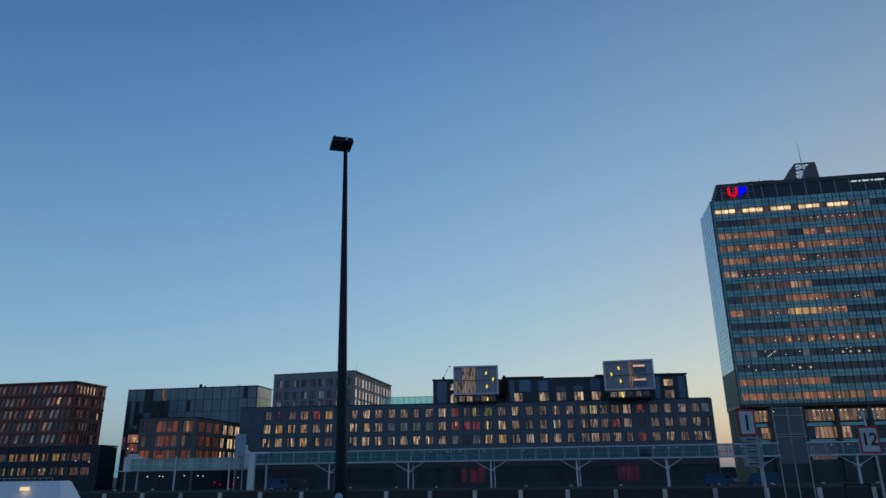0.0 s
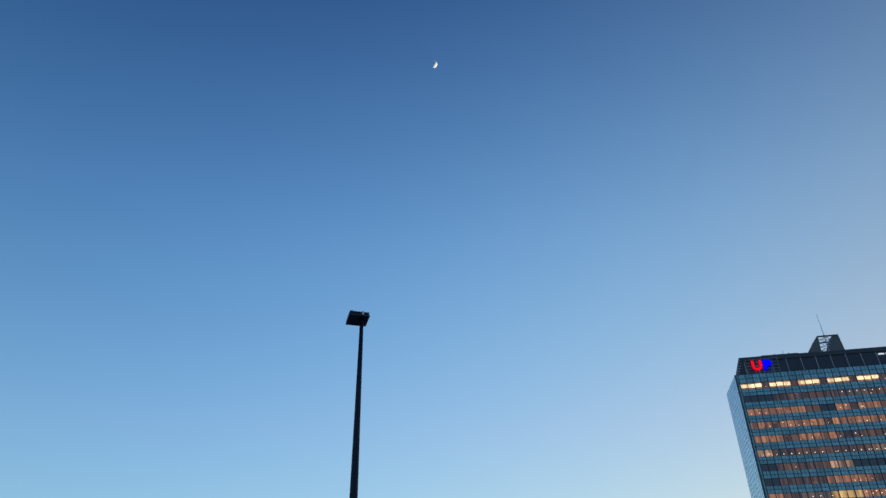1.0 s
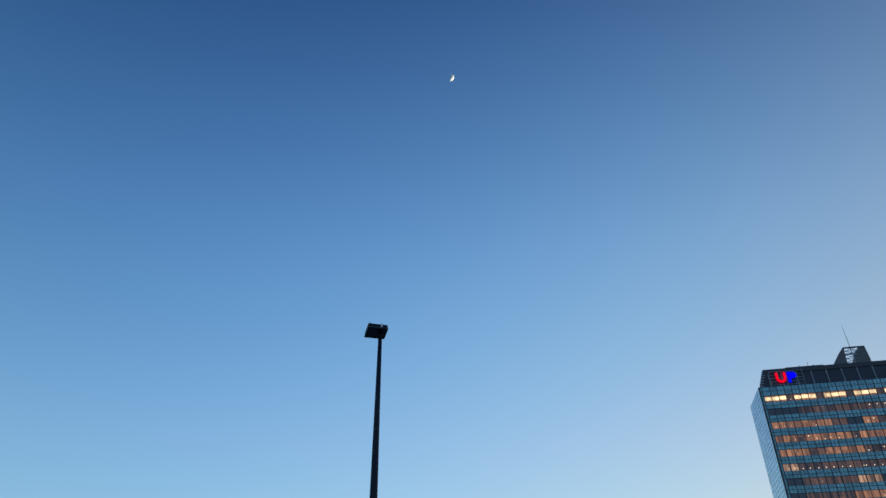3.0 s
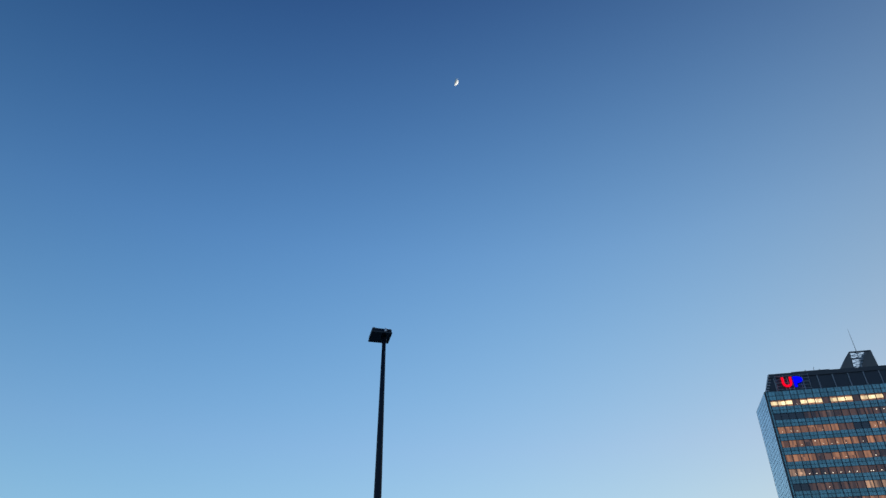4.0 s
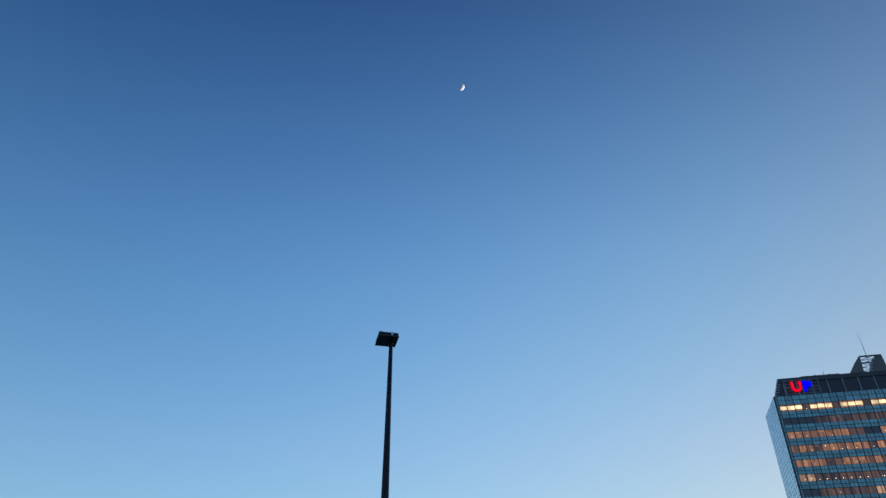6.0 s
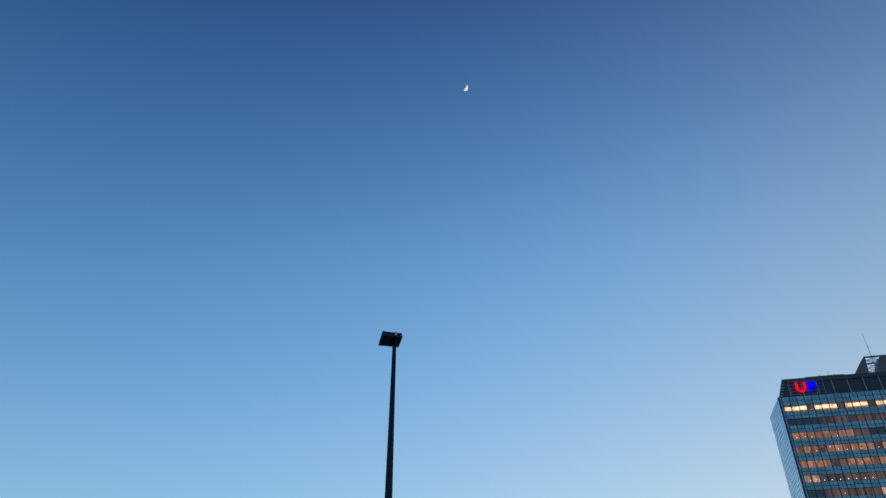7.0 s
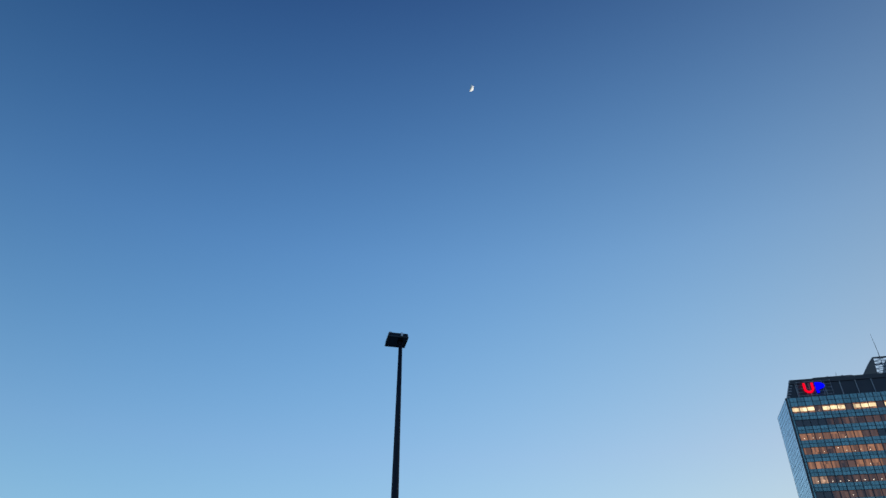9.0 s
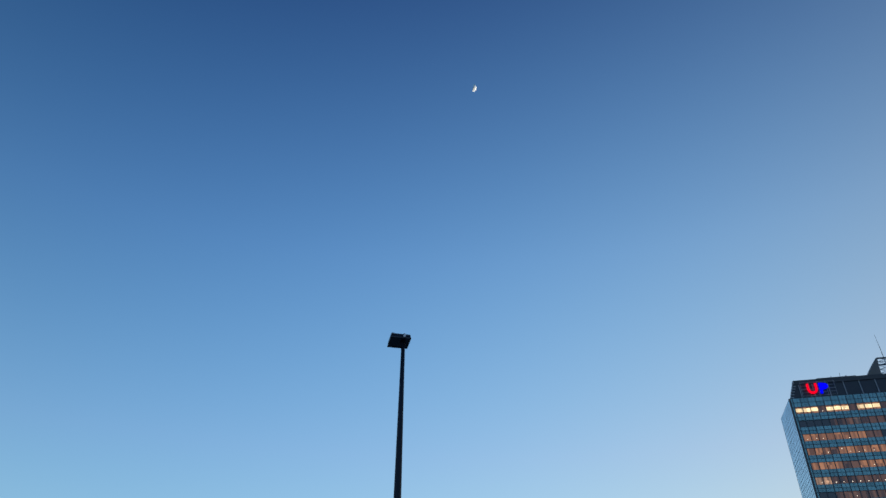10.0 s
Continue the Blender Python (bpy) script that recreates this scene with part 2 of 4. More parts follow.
def clear_glass(name="clear_glass", tint=(0.56, 0.60, 0.68), gloss=0.06):
    m = bpy.data.materials.new(name)
    m.use_nodes = True
    n, l = m.node_tree.nodes, m.node_tree.links
    n.remove(n["Principled BSDF"])
    a, b, mix = n.new("ShaderNodeBsdfTransparent"), n.new("ShaderNodeBsdfGlossy"), n.new("ShaderNodeMixShader")
    a.inputs["Color"].default_value = (*tint, 1)
    b.inputs["Roughness"].default_value = 0.05
    mix.inputs["Fac"].default_value = gloss
    l.new(a.outputs[0], mix.inputs[1]), l.new(b.outputs[0], mix.inputs[2]), l.new(mix.outputs[0], n["Material Output"].inputs["Surface"])
    return m


M["clear_glass"] = clear_glass(tint=(0.72, 0.74, 0.82), gloss=0.07)


# ---------- mesh helpers ----------
def add_box(bm, x0, y0, z0, x1, y1, z1, m=None):
    vs = bmesh.ops.create_cube(bm, size=1, matrix=Matrix.Translation(((x0 + x1) / 2, (y0 + y1) / 2, (z0 + z1) / 2)) @ Matrix.Diagonal((abs(x1 - x0), abs(y1 - y0), abs(z1 - z0), 1)))["verts"]
    if m is not None:
        bmesh.ops.transform(bm, matrix=m, verts=vs)
    return vs


def boxes(*rows):
    bm = bmesh.new()
    for r in rows:
        add_box(bm, *r)
    return bm


def bevelled(x0, y0, z0, x1, y1, z1, width=0.03):
    bm = boxes((x0, y0, z0, x1, y1, z1))
    bmesh.ops.bevel(bm, geom=bm.edges[:], offset=width, segments=1, affect="EDGES")
    return bm


def add_rod(bm, a, b, r0, r1=None, seg=10):
    a, b = Vector(a), Vector(b)
    m = Matrix.Translation((a + b) / 2) @ (b - a).to_track_quat("Z", "Y").to_matrix().to_4x4()
    bmesh.ops.create_cone(bm, cap_ends=True, segments=seg, radius1=r0, radius2=r0 if r1 is None else r1, depth=(b - a).length, matrix=m)


def rods(rows, seg=8):
    bm = bmesh.new()
    for r in rows:
        add_rod(bm, *r, seg=seg)
    return bm


def prism(corners, z0, z1):
    """An upright block on a footprint whose corners run anticlockwise seen from above."""
    bm = bmesh.new()
    low = [bm.verts.new((x, y, z0)) for x, y in corners]
    top = [bm.verts.new((x, y, z1)) for x, y in corners]
    bm.faces.new(top), bm.faces.new(low[::-1])
    for i in range(len(corners)):
        j = (i + 1) % len(corners)
        bm.faces.new((low[i], low[j], top[j], top[i]))
    return bm


def lattice(xs, zs, solid, y0, y1):
    """One connected plate with openings: a cell (i, k) between the lines xs and zs is filled where solid says so."""
    bm = bmesh.new()
    v = {(i, k, s): None for i in range(len(xs)) for k in range(len(zs)) for s in (0, 1)}

    def at(i, k, s):
        if v[i, k, s] is None:
            v[i, k, s] = bm.verts.new((xs[i], (y0, y1)[s], zs[k]))
        return v[i, k, s]

    nx, nz = len(xs) - 1, len(zs) - 1
    full = lambda i, k: 0 <= i < nx and 0 <= k < nz and solid(i, k)
    for i in range(nx):
        for k in range(nz):
            if not full(i, k):
                continue
            q = [(i, k), (i + 1, k), (i + 1, k + 1), (i, k + 1)]
            bm.faces.new([at(*c, 0) for c in q]), bm.faces.new([at(*c, 1) for c in q[::-1]])
            for e, (di, dk) in enumerate(((0, -1), (1, 0), (0, 1), (-1, 0))):
                if not full(i + di, k + dk):
                    a, b = q[e], q[(e + 1) % 4]
                    bm.faces.new((at(*b, 0), at(*a, 0), at(*a, 1), at(*b, 1)))
    return bm


def lathe(rows, seg=20):
    """A round shaft through (x, z, radius) rows."""
    bm = bmesh.new()
    rings = [[bm.verts.new((x + r * math.cos(2 * math.pi * i / seg), r * math.sin(2 * math.pi * i / seg), z)) for i in range(seg)] for x, z, r in rows]
    for a, b in zip(rings, rings[1:]):
        for i in range(seg):
            j = (i + 1) % seg
            bm.faces.new((a[i], a[j], b[j], b[i]))
    bm.faces.new(rings[0][::-1]), bm.faces.new(rings[-1])
    return bm


def mesh_of(bm, name, mat):
    bmesh.ops.recalc_face_normals(bm, faces=bm.faces[:])
    me = bpy.data.meshes.new(name)
    bm.to_mesh(me), bm.free()
    me.materials.append(mat)
    return me


def part(name, bm, mat, parent=None, label="", at=None):
    me = bm if isinstance(bm, bpy.types.Mesh) else mesh_of(bm, name, M[mat] if isinstance(mat, str) else mat)
    ob = new(name, me)
    ob.parent = parent
    if at is not None:
        ob.matrix_local = at
    if label:
        ob["label"] = label
    return ob


def thing(name, m, label, category, group="", kind=""):
    ob = new(name)
    ob.matrix_world = m
    return tagged(ob, label, category, group, kind)


def facing(x0, y0, x1, y1, z=0.0):
    """A pose at (x0, y0) whose own x axis runs to (x1, y1)."""
    return pose(x0, y0, z, 0, 0, math.degrees(math.atan2(y1 - y0, x1 - x0)))


def shade_smooth(ob):
    for p in ob.data.polygons:
        p.use_smooth = True
    return ob


# ---------- ground, water, quays ----------
QB = -0.18            # the far quay's line: y = 127 + QB x


def quay_y(x, base=127.0):
    return base + QB * x


tagged(part("ground", prism([(-700, quay_y(-700)), (700, quay_y(700)), (4500, quay_y(700)), (4500, 4500), (-4500, 4500), (-4500, quay_y(-700))], -4.0, 0.0), "asphalt"),
       "dark asphalt quay ground across the harbour basin", "ground", kind="structure")
tagged(part("water", boxes((-4500, -4500, -4.2, 4500, 300, -1.7)), "water"), "dark rippled harbour water between the quays", "water", kind="structure")
tagged(part("pavement", bevelled(-90, -70, -4.0, 90, 24, 1.3, 0.1), "paving"), "grey paved near quay that the lamp mast stands on", "pavement", kind="structure")

# ---------- facades ----------
rng = random.Random(7)


def spans(edges, low, high):
    """The stretches of wall between openings."""
    out, at = [], low
    for a, b in edges:
        out.append((at, a))
        at = b
    return out + [(at, high)]


def facade(owner, m, width, z0, z1, cols, rows, w, h, wall, pick, thick=0.4, split=1, frame_mat="frame", sill=False, slant=0.0, bar=0.09):
    """A wall with real openings (its face at y = -thick), and in each a window with its panes. pick(column, row, pane) names the pane's material."""
    cols, rows = sorted(cols), sorted(rows)
    bm = bmesh.new()
    for a, b in spans([(r - h / 2, r + h / 2) for r in rows], z0, z1):
        add_box(bm, 0, -thick, a, width, -0.002, b)
    for r in rows:
        for a, b in spans([(c - w / 2, c + w / 2) for c in cols], 0, width):
            vs = add_box(bm, a, -thick, r - h / 2, b, -0.002, r + h / 2)
            if slant and 0 < a and b < width:
                lean(vs, slant, r)
    part("wall", bm, wall, owner, at=m)
    f = min(bar, w * 0.07)
    step = (w - 2 * f) / split
    xs = [-w / 2]
    for i in range(split):
        xs += [-w / 2 + f + i * step + (f / 2 if i else 0), -w / 2 + f + (i + 1) * step - (f / 2 if i < split - 1 else 0)]
    xs.append(w / 2)
    bm = lattice(xs, [-h / 2, -h / 2 + f, h / 2 - f, h / 2], lambda i, k: i % 2 == 0 or k != 1, -f, 0)
    lean(bm.verts, slant)
    fr = mesh_of(bm, "window", M[frame_mat])
    sl = mesh_of(boxes((-w / 2 - 0.06, -thick * 0.6 - 0.06, -h / 2 - 0.05, w / 2 + 0.06, -f - 0.003, -h / 2 + 0.04)), "sill", M[frame_mat])
    panes = {}
    for j, r in enumerate(rows):
        for i, c in enumerate(cols):
            win = part("window", fr, None, owner, at=m @ Matrix.Translation((c, -thick * 0.45, r)))
            if sill:
                part("sill", sl, None, win)
            for k in range(split):
                mat = pick(i, j, k)
                if mat not in panes:
                    bm = boxes((-step / 2 + f * 0.4, -0.03, -h / 2 + f * 0.8, step / 2 - f * 0.4, -0.005, h / 2 - f * 0.8))
                    lean(bm.verts, slant)
                    panes[mat] = mesh_of(bm, "pane", M[mat])
                part("pane", panes[mat], None, win, at=Matrix.Translation((-w / 2 + f + (k + 0.5) * step, 0, 0)))


def lean(verts, slant, z=0.0):
    for v in verts:
        v.co.x += slant * (v.co.z - z)


# ---------- office tower ----------
tower = thing("office_tower", facing(72.606, 172.067, 115.606, 164.767), "tall teal glass office tower with many lit floors", "office tower")
BAY, NB, TD, FLOOR, TOP_ROW = 1.76, 34, 14.4, 3.5, 68.9
X0, TW, TZ0, TZ1 = 0.8, BAY * NB + 0.8, 18.15, 72.1
part("core", boxes((0.25, 0.3, TZ0 - 0.2, TW, TD - 0.1, TZ1 - 0.05)), "dark_glass", tower)
# one letter a bay: c cream, b bright, o orange, n brown, d dim, k dark, t blue-grey
KEY = {"c": "lit_cream", "b": "room_gold", "w": "room_warm", "o": "room_orange", "n": "room_brown", "d": "room_dim", "a": "room_tan", "k": "dark_glass", "t": "lit_grey"}
ROWS = [
    "cccnCCCncccncccncccnttkkkkkkkkkkkk", "kkkknnndnnnnnndddnnnnnnnnnnnnnnnnn", "oooooooonnkkoonooonnnnnnnnnnnnnnnn", "ooonoooooonooooooooonnnnnnnnnnnnnn",
    "oooonnooooonnnnnnnnnnnnnnnnnnnnnnn", "wwnnnnnnnnnnnnnaaaaaaaaaannnnnnnnn", "kknnnnnnnwwwkkkkkkkkkkkknnnnnnnnnn", "kknnnnnnoooooonnnnaakkkknnnnnnnnnn",
    "oonnddddbbbbooookkkkkkkknnnnnnnnnn", "kkkkkkkknnndddddnnkkdddnnnnnnnnnnn", "knnnnnnonnonononononnnnnnnnnnnnnnn", "tttkkkkkktkkkkkkkkkkkknnnnnnnnnnnn",
    "kkkkkkkkkkkkkkkkkkkkkknnnnnnnnnnnn", "ooooooooooookkkkkkkkkknnnnnnnnnnnn", "oooaaaaaooooooootoooonnnnnnnnnnnnn"]
pane_bm = boxes((-BAY / 2 + 0.04, 0, -0.81, BAY / 2 - 0.04, 0.04, 0.81))
pane_mesh = {}
for k, name in KEY.items():
    pane_mesh[name] = mesh_of(pane_bm.copy(), "pane", M[name])
pane_bm.free()
far = {}
strip = mesh_of(boxes((-BAY / 2 + 0.03, -0.02, -0.42, BAY / 2 - 0.03, 0.0, 0.48)), "ceiling_light", M["lit_cream"])
# tiny glowing balls added at random on the panes as glints
glint_bm = bmesh.new()
bmesh.ops.create_icosphere(glint_bm, subdivisions=1, radius=0.085)
glint = mesh_of(glint_bm, "desk_lamp", M["bulb"])
for r, line in enumerate(ROWS):
    z = TOP_ROW - FLOOR * r
    for i, c in enumerate(line.lower()):
        mat = KEY[c] if c != "c" else "room_orange"
        if i < 20:
            pane = part("pane", pane_mesh[mat], None, tower, at=pose(X0 + (i + 0.5) * BAY, 0.16, z))
            if c == "c":
                part("ceiling_light", strip, None, pane, at=pose(0, 0, rng.uniform(-0.05, 0.1)), label="cream strip of ceiling light")
            if (c == "o" and rng.random() < 0.32) or (c in "wn" and rng.random() < 0.1):
                part("desk_lamp", glint, None, pane, at=pose(rng.uniform(-0.6, 0.6), -0.04, rng.uniform(-0.6, -0.2)))
        else:
            far.setdefault(mat, []).append((X0 + (i + 0.06) * BAY, 0.16, z - 0.81, X0 + (i + 0.94) * BAY, 0.2, z + 0.81))
for mat, rows in far.items():
    tagged(part("far_panes", boxes(*rows), mat, tower), kind="stuff")
# spandrel glass: two panels between the window strips
cuts = []
for r in range(16):
    high = TZ1 if r == 0 else TOP_ROW - FLOOR * (r - 1) - 0.84
    low = TOP_ROW - FLOOR * r + 0.84 if r < 15 else TZ0
    mid = (high + low) / 2
    cuts += [(low, mid), (mid, high)]
M["teal_one"] = material("teal_panel", (0.17, 0.345, 0.36), 0.2, metal=0.5, vary=0.22, per="object")
bm = bmesh.new()
one_panel = {}
for low, high in cuts:
    size = round(high - low, 2)
    if size not in one_panel:
        one_panel[size] = mesh_of(boxes((0.03 * BAY, 0.06, 0.04, 0.97 * BAY, 0.12, size - 0.04)), "spandrel", M["teal_one"])
    for i in range(NB):
        if i < 9:
            part("spandrel", one_panel[size], None, tower, at=pose(X0 + i * BAY, 0, low))
        else:
            add_box(bm, X0 + (i + 0.03) * BAY, 0.06, low + 0.04, X0 + (i + 0.97) * BAY, 0.12, high - 0.04)
tagged(part("spandrel_glazing", bm, "teal_glass", tower, "teal glass spandrel panels"), kind="stuff")
mull = mesh_of(boxes((-0.075, -0.06, TZ0, 0.075, 0.28, TZ1)), "mullion", M["mullion"])
for i in range(NB + 1):
    part("mullion", mull, None, tower, at=pose(X0 + i * BAY, 0, 0))
thin = mesh_of(boxes(*[(-0.026, 0.02, low, 0.026, 0.15, high) for low, high in cuts]), "mullion", M["mullion"])
for i in range(NB):
    part("mullion", thin, None, tower, at=pose(X0 + (i + 0.5) * BAY, 0, 0))
rail = mesh_of(boxes((0.3, 0.0, -0.045, TW, 0.26, 0.045)), "transom", M["mullion"])
for low, high in cuts:
    part("transom", rail, None, tower, at=pose(0, 0, low))
part("corner_strip", boxes((0.36, 0.06, TZ0, X0 - 0.1, 0.12, TZ1)), "teal_one", tower, "narrow teal glass strip beside the corner")
part("corner_post", boxes((-0.06, -0.08, TZ0 - 1, 0.34, 0.34, TZ1)), "frame", tower)
# side face of silver glass
bm = bmesh.new()
SZ = 26.7
nr = 41
for j in range(nr):
    for i in range(8):
        a, b = SZ + (TZ1 - SZ) * j / nr, SZ + (TZ1 - SZ) * (j + 1) / nr
        add_box(bm, 0.06, 0.4 + i * 1.74, a + 0.02, 0.12, 0.4 + (i + 1) * 1.74 - 0.045, b - 0.02)
tagged(part("side_panes", bm, "side_glass", tower, "silvery side glazing that mirrors the sky"), kind="stuff")
vert = mesh_of(boxes((0.03, -0.022, SZ, 0.2, 0.022, TZ1)), "mullion", M["side_bar"])
for i in range(1, 9):
    part("mullion", vert, None, tower, at=pose(0, 0.375 + i * 1.74, 0))
hori = mesh_of(boxes((0.04, 0.35, -0.022, 0.2, TD, 0.022)), "transom", M["side_bar"])
for j in range(nr + 1):
    part("transom", hori, None, tower, at=pose(0, 0, SZ + (TZ1 - SZ) * j / nr))
part("backing", boxes((0.12, 0.3, SZ, 0.25, TD - 0.1, TZ1 - 0.05)), "frame", tower)
part("side_cladding", boxes((0.05, 0.34, TZ0 - 0.2, 0.24, TD, SZ - 0.03)), "olive_clad", tower)
# dark louvred stair block under the side glass
part("stair_block", boxes((0.5, 1.2, 0, 2.2, TD + 1.0, SZ - 0.01)), "olive_clad", tower)
lv = mesh_of(boxes((0.36, 1.2, -0.08, 0.5, TD + 1.0, 0.08)), "louvre", M["olive_clad"])
for j in range(40):
    part("louvre", lv, None, tower, at=pose(0, 0, 0.6 + j * 0.6))
fin = mesh_of(boxes((0.28, -0.07, 0, 0.36, 0.07, SZ - 0.05)), "fin", M["steel"])
for y in (2.6, 5.2, 7.8, 10.4, 13.0):
    part("fin", fin, None, tower, at=pose(0, y, 0))
# crown: dark set-back storey with leaning ends
bm = bmesh.new()
ring = [[(0.45, 0.35, TZ1), (TW, 0.35, TZ1), (TW, TD - 0.3, TZ1), (2.4, TD - 0.3, TZ1)], [(2.4, 0.75, 76.9), (TW, 0.75, 76.9), (TW, TD - 1.5, 76.9), (4.1, TD - 1.5, 76.9)]]
vs = [[bm.verts.new(c) for c in row] for row in ring]
bm.faces.new(vs[0][::-1]), bm.faces.new(vs[1])
for i in range(4):
    j = (i + 1) % 4
    bm.faces.new((vs[0][i], vs[0][j], vs[1][j], vs[1][i]))
part("crown", bm, "crown_clad", tower, "black set-back crown storey")
part("crown_coping", boxes((2.3, 0.55, 76.8, TW, 0.95, 77.1)), "frame", tower)
rib = mesh_of(boxes((-0.075, -0.14, 0, 0.075, 0.3, 3.75)), "rib", M["steel"])
part("fascia", boxes((2.35, 0.42, 75.9, TW, 0.8, 76.8)), "frame", tower, "black fascia along the crown's upper edge")
for i in range(15):
    part("rib", rib, None, tower, at=pose(2.8 + i * 3.66 if i else 3.3, 0.3, TZ1 + 0.02, -4.5))
slat = mesh_of(boxes((-0.12, -0.2, -0.22, 0.1, 3.4, 0.22)), "end_panel", M["white_steel"])
for j in range(6):
    part("end_panel", slat, None, tower, at=pose(0.62 + j * 0.29, 0.4, TZ1 + 0.55 + j * 0.78, 0, 19, -8))
# open slatted corner of the crown
corner_slat = mesh_of(boxes((0.0, -0.08, -0.12, 0.75, 0.06, 0.12)), "end_slat", M["steel"])
for j in range(6):
    part("end_slat", corner_slat, None, tower, at=pose(0.62 + 0.31 * j, 0.34 + 0.06 * j, TZ1 + 0.4 + 0.76 * j), label="pale slat at the crown's corner")
# rooftop sign: red open channel and blue pennant on a lattice
sign = part("roof_sign", boxes((3.1, 0.36, 74.3, 11.3, 0.6, 74.5)), "steel", tower, "black lattice carrying lit red and blue shapes", at=pose(0.4, 0, 0))
for z in (72.6, 73.5, 74.4, 75.3, 76.2):
    part("rail", rods([((3.2, 0.3, z), (11.2, 0.3, z), 0.05)], 6), "steel", sign)
for x in (3.2, 5.2, 7.2, 9.2, 11.2):
    part("post", rods([((x, 0.3, 72.3), (x, 0.3, 76.4), 0.05)], 6), "steel", sign)
bm = bmesh.new()
for a in range(9):
    t0, t1 = math.pi + math.pi * a / 9, math.pi + math.pi * (a + 1) / 9
    q = []
    for y in (-0.1, 0.15):
        for r in (0.68, 1.22):
            for t in (t0, t1):
                q.append(bm.verts.new((5.75 + r * math.cos(t), y, 74.25 + r * math.sin(t))))
    for f in ((0, 1, 3, 2), (4, 6, 7, 5), (0, 4, 5, 1), (2, 3, 7, 6)):
        bm.faces.new([q[v] for v in f])
add_box(bm, 4.53, -0.1, 74.25, 5.07, 0.15, 75.75), add_box(bm, 6.43, -0.1, 74.25, 6.97, 0.15, 75.75)
bmesh.ops.remove_doubles(bm, verts=bm.verts[:], dist=0.02)
part("red_shape", bm, "red_light", sign, "glowing red curved channel")
bm = boxes((7.4, -0.1, 72.95, 8.0, 0.15, 75.75))
for a in range(8):
    t0, t1 = -math.pi / 2 + math.pi * a / 8, -math.pi / 2 + math.pi * (a + 1) / 8
    f = [bm.verts.new((8.0 + rr * math.cos(t) * 1.75, y, 74.85 + rr * math.sin(t))) for y in (-0.1, 0.15) for t in (t0, t1) for rr in (0.0, 0.9)]
    for ix in ((0, 1, 3, 2), (4, 6, 7, 5), (1, 5, 7, 3)):
        bm.faces.new([f[v] for v in ix])
bmesh.ops.remove_doubles(bm, verts=bm.verts[:], dist=0.02)
part("blue_shape", bm, "blue_light", sign, "glowing blue pennant shape")
for i, (x, w) in enumerate(((36.2, 1.4), (38.0, 0.5), (38.9, 1.6), (41.0, 0.6), (42.0, 2.2), (45.0, 1.2), (46.6, 2.0))):
    part("sign_bar", boxes((x, 0.38, 74.95, x + w, 0.5, 75.3)), "white_light", tower, "white lit bar of a roof sign")
# machine room with lattice and aerial
def wedge(x0, x1, x2, x3, z0, z1, y0, y1):
    bm = bmesh.new()
    a = [[bm.verts.new(c) for c in ((x0, y, z0), (x1, y, z0), (x2, y, z1), (x3, y, z1))] for y in (y0, y1)]
    bm.faces.new(a[0]), bm.faces.new(a[1][::-1])
    for i in range(4):
        j = (i + 1) % 4
        bm.faces.new((a[0][j], a[0][i], a[1][i], a[1][j]))
    return bm


room = part("machine_room", wedge(20.0, 24.5, 25.0, 24.7, 76.9, 83.4, 4.9, 9.5), "grey_panel", tower, "leaning grey machine room on the roof")
part("right_wall", wedge(25.9, 30.7, 30.1, 28.7, 76.9, 83.4, 4.9, 9.5), "grey_panel", room)
part("top_beam", boxes((24.9, 4.85, 83.1, 29.9, 5.15, 83.45), (24.9, 9.2, 83.1, 29.9, 9.5, 83.4)), "frame", room)
def opening(k):
    """The two edges of the V-shaped gap between the walls at level k of 6."""
    return 24.5 + 0.08 * k, 25.9 + 0.46 * k, 76.95 + 1.07 * k


lat = []
for k in range(6):
    l0, r0, z0 = opening(k)
    l1, r1, z1 = opening(k + 1)
    lat += [((l0, 5, z0), (r1, 5, z1), 0.07), ((r0, 5, z0), (l1, 5, z1), 0.07), ((l1, 5, z1), (r1, 5, z1), 0.08)]
lat += [((26.6, 5, 79.0), (26.6, 5, 83.3), 0.1)]
part("lattice", rods(lat, 6), "steel", room, "steel lattice between two walls")
part("aerial", rods([((26.6, 5, 83.2), (26.55, 5, 86.5), 0.08, 0.06), ((26.55, 5, 86.5), (26.42, 5, 90.1), 0.06, 0.03)], 6), "black_steel", room, "thin black aerial")
part("roof_plant", bevelled(8.2, 1.4, 76.9, 17.6, 8, 77.65, 0.1), "dark_clad", tower)
part("vent", rods([((12, 2.4, 77.6), (12, 2.4, 78.2), 0.12), ((15.5, 2.4, 77.6), (15.5, 2.4, 78.1), 0.2)]), "frame", tower)
part("vent", rods([((14.0, 2.5, 77.6), (14.3, 2.5, 79.0), 0.05)]), "frame", tower)
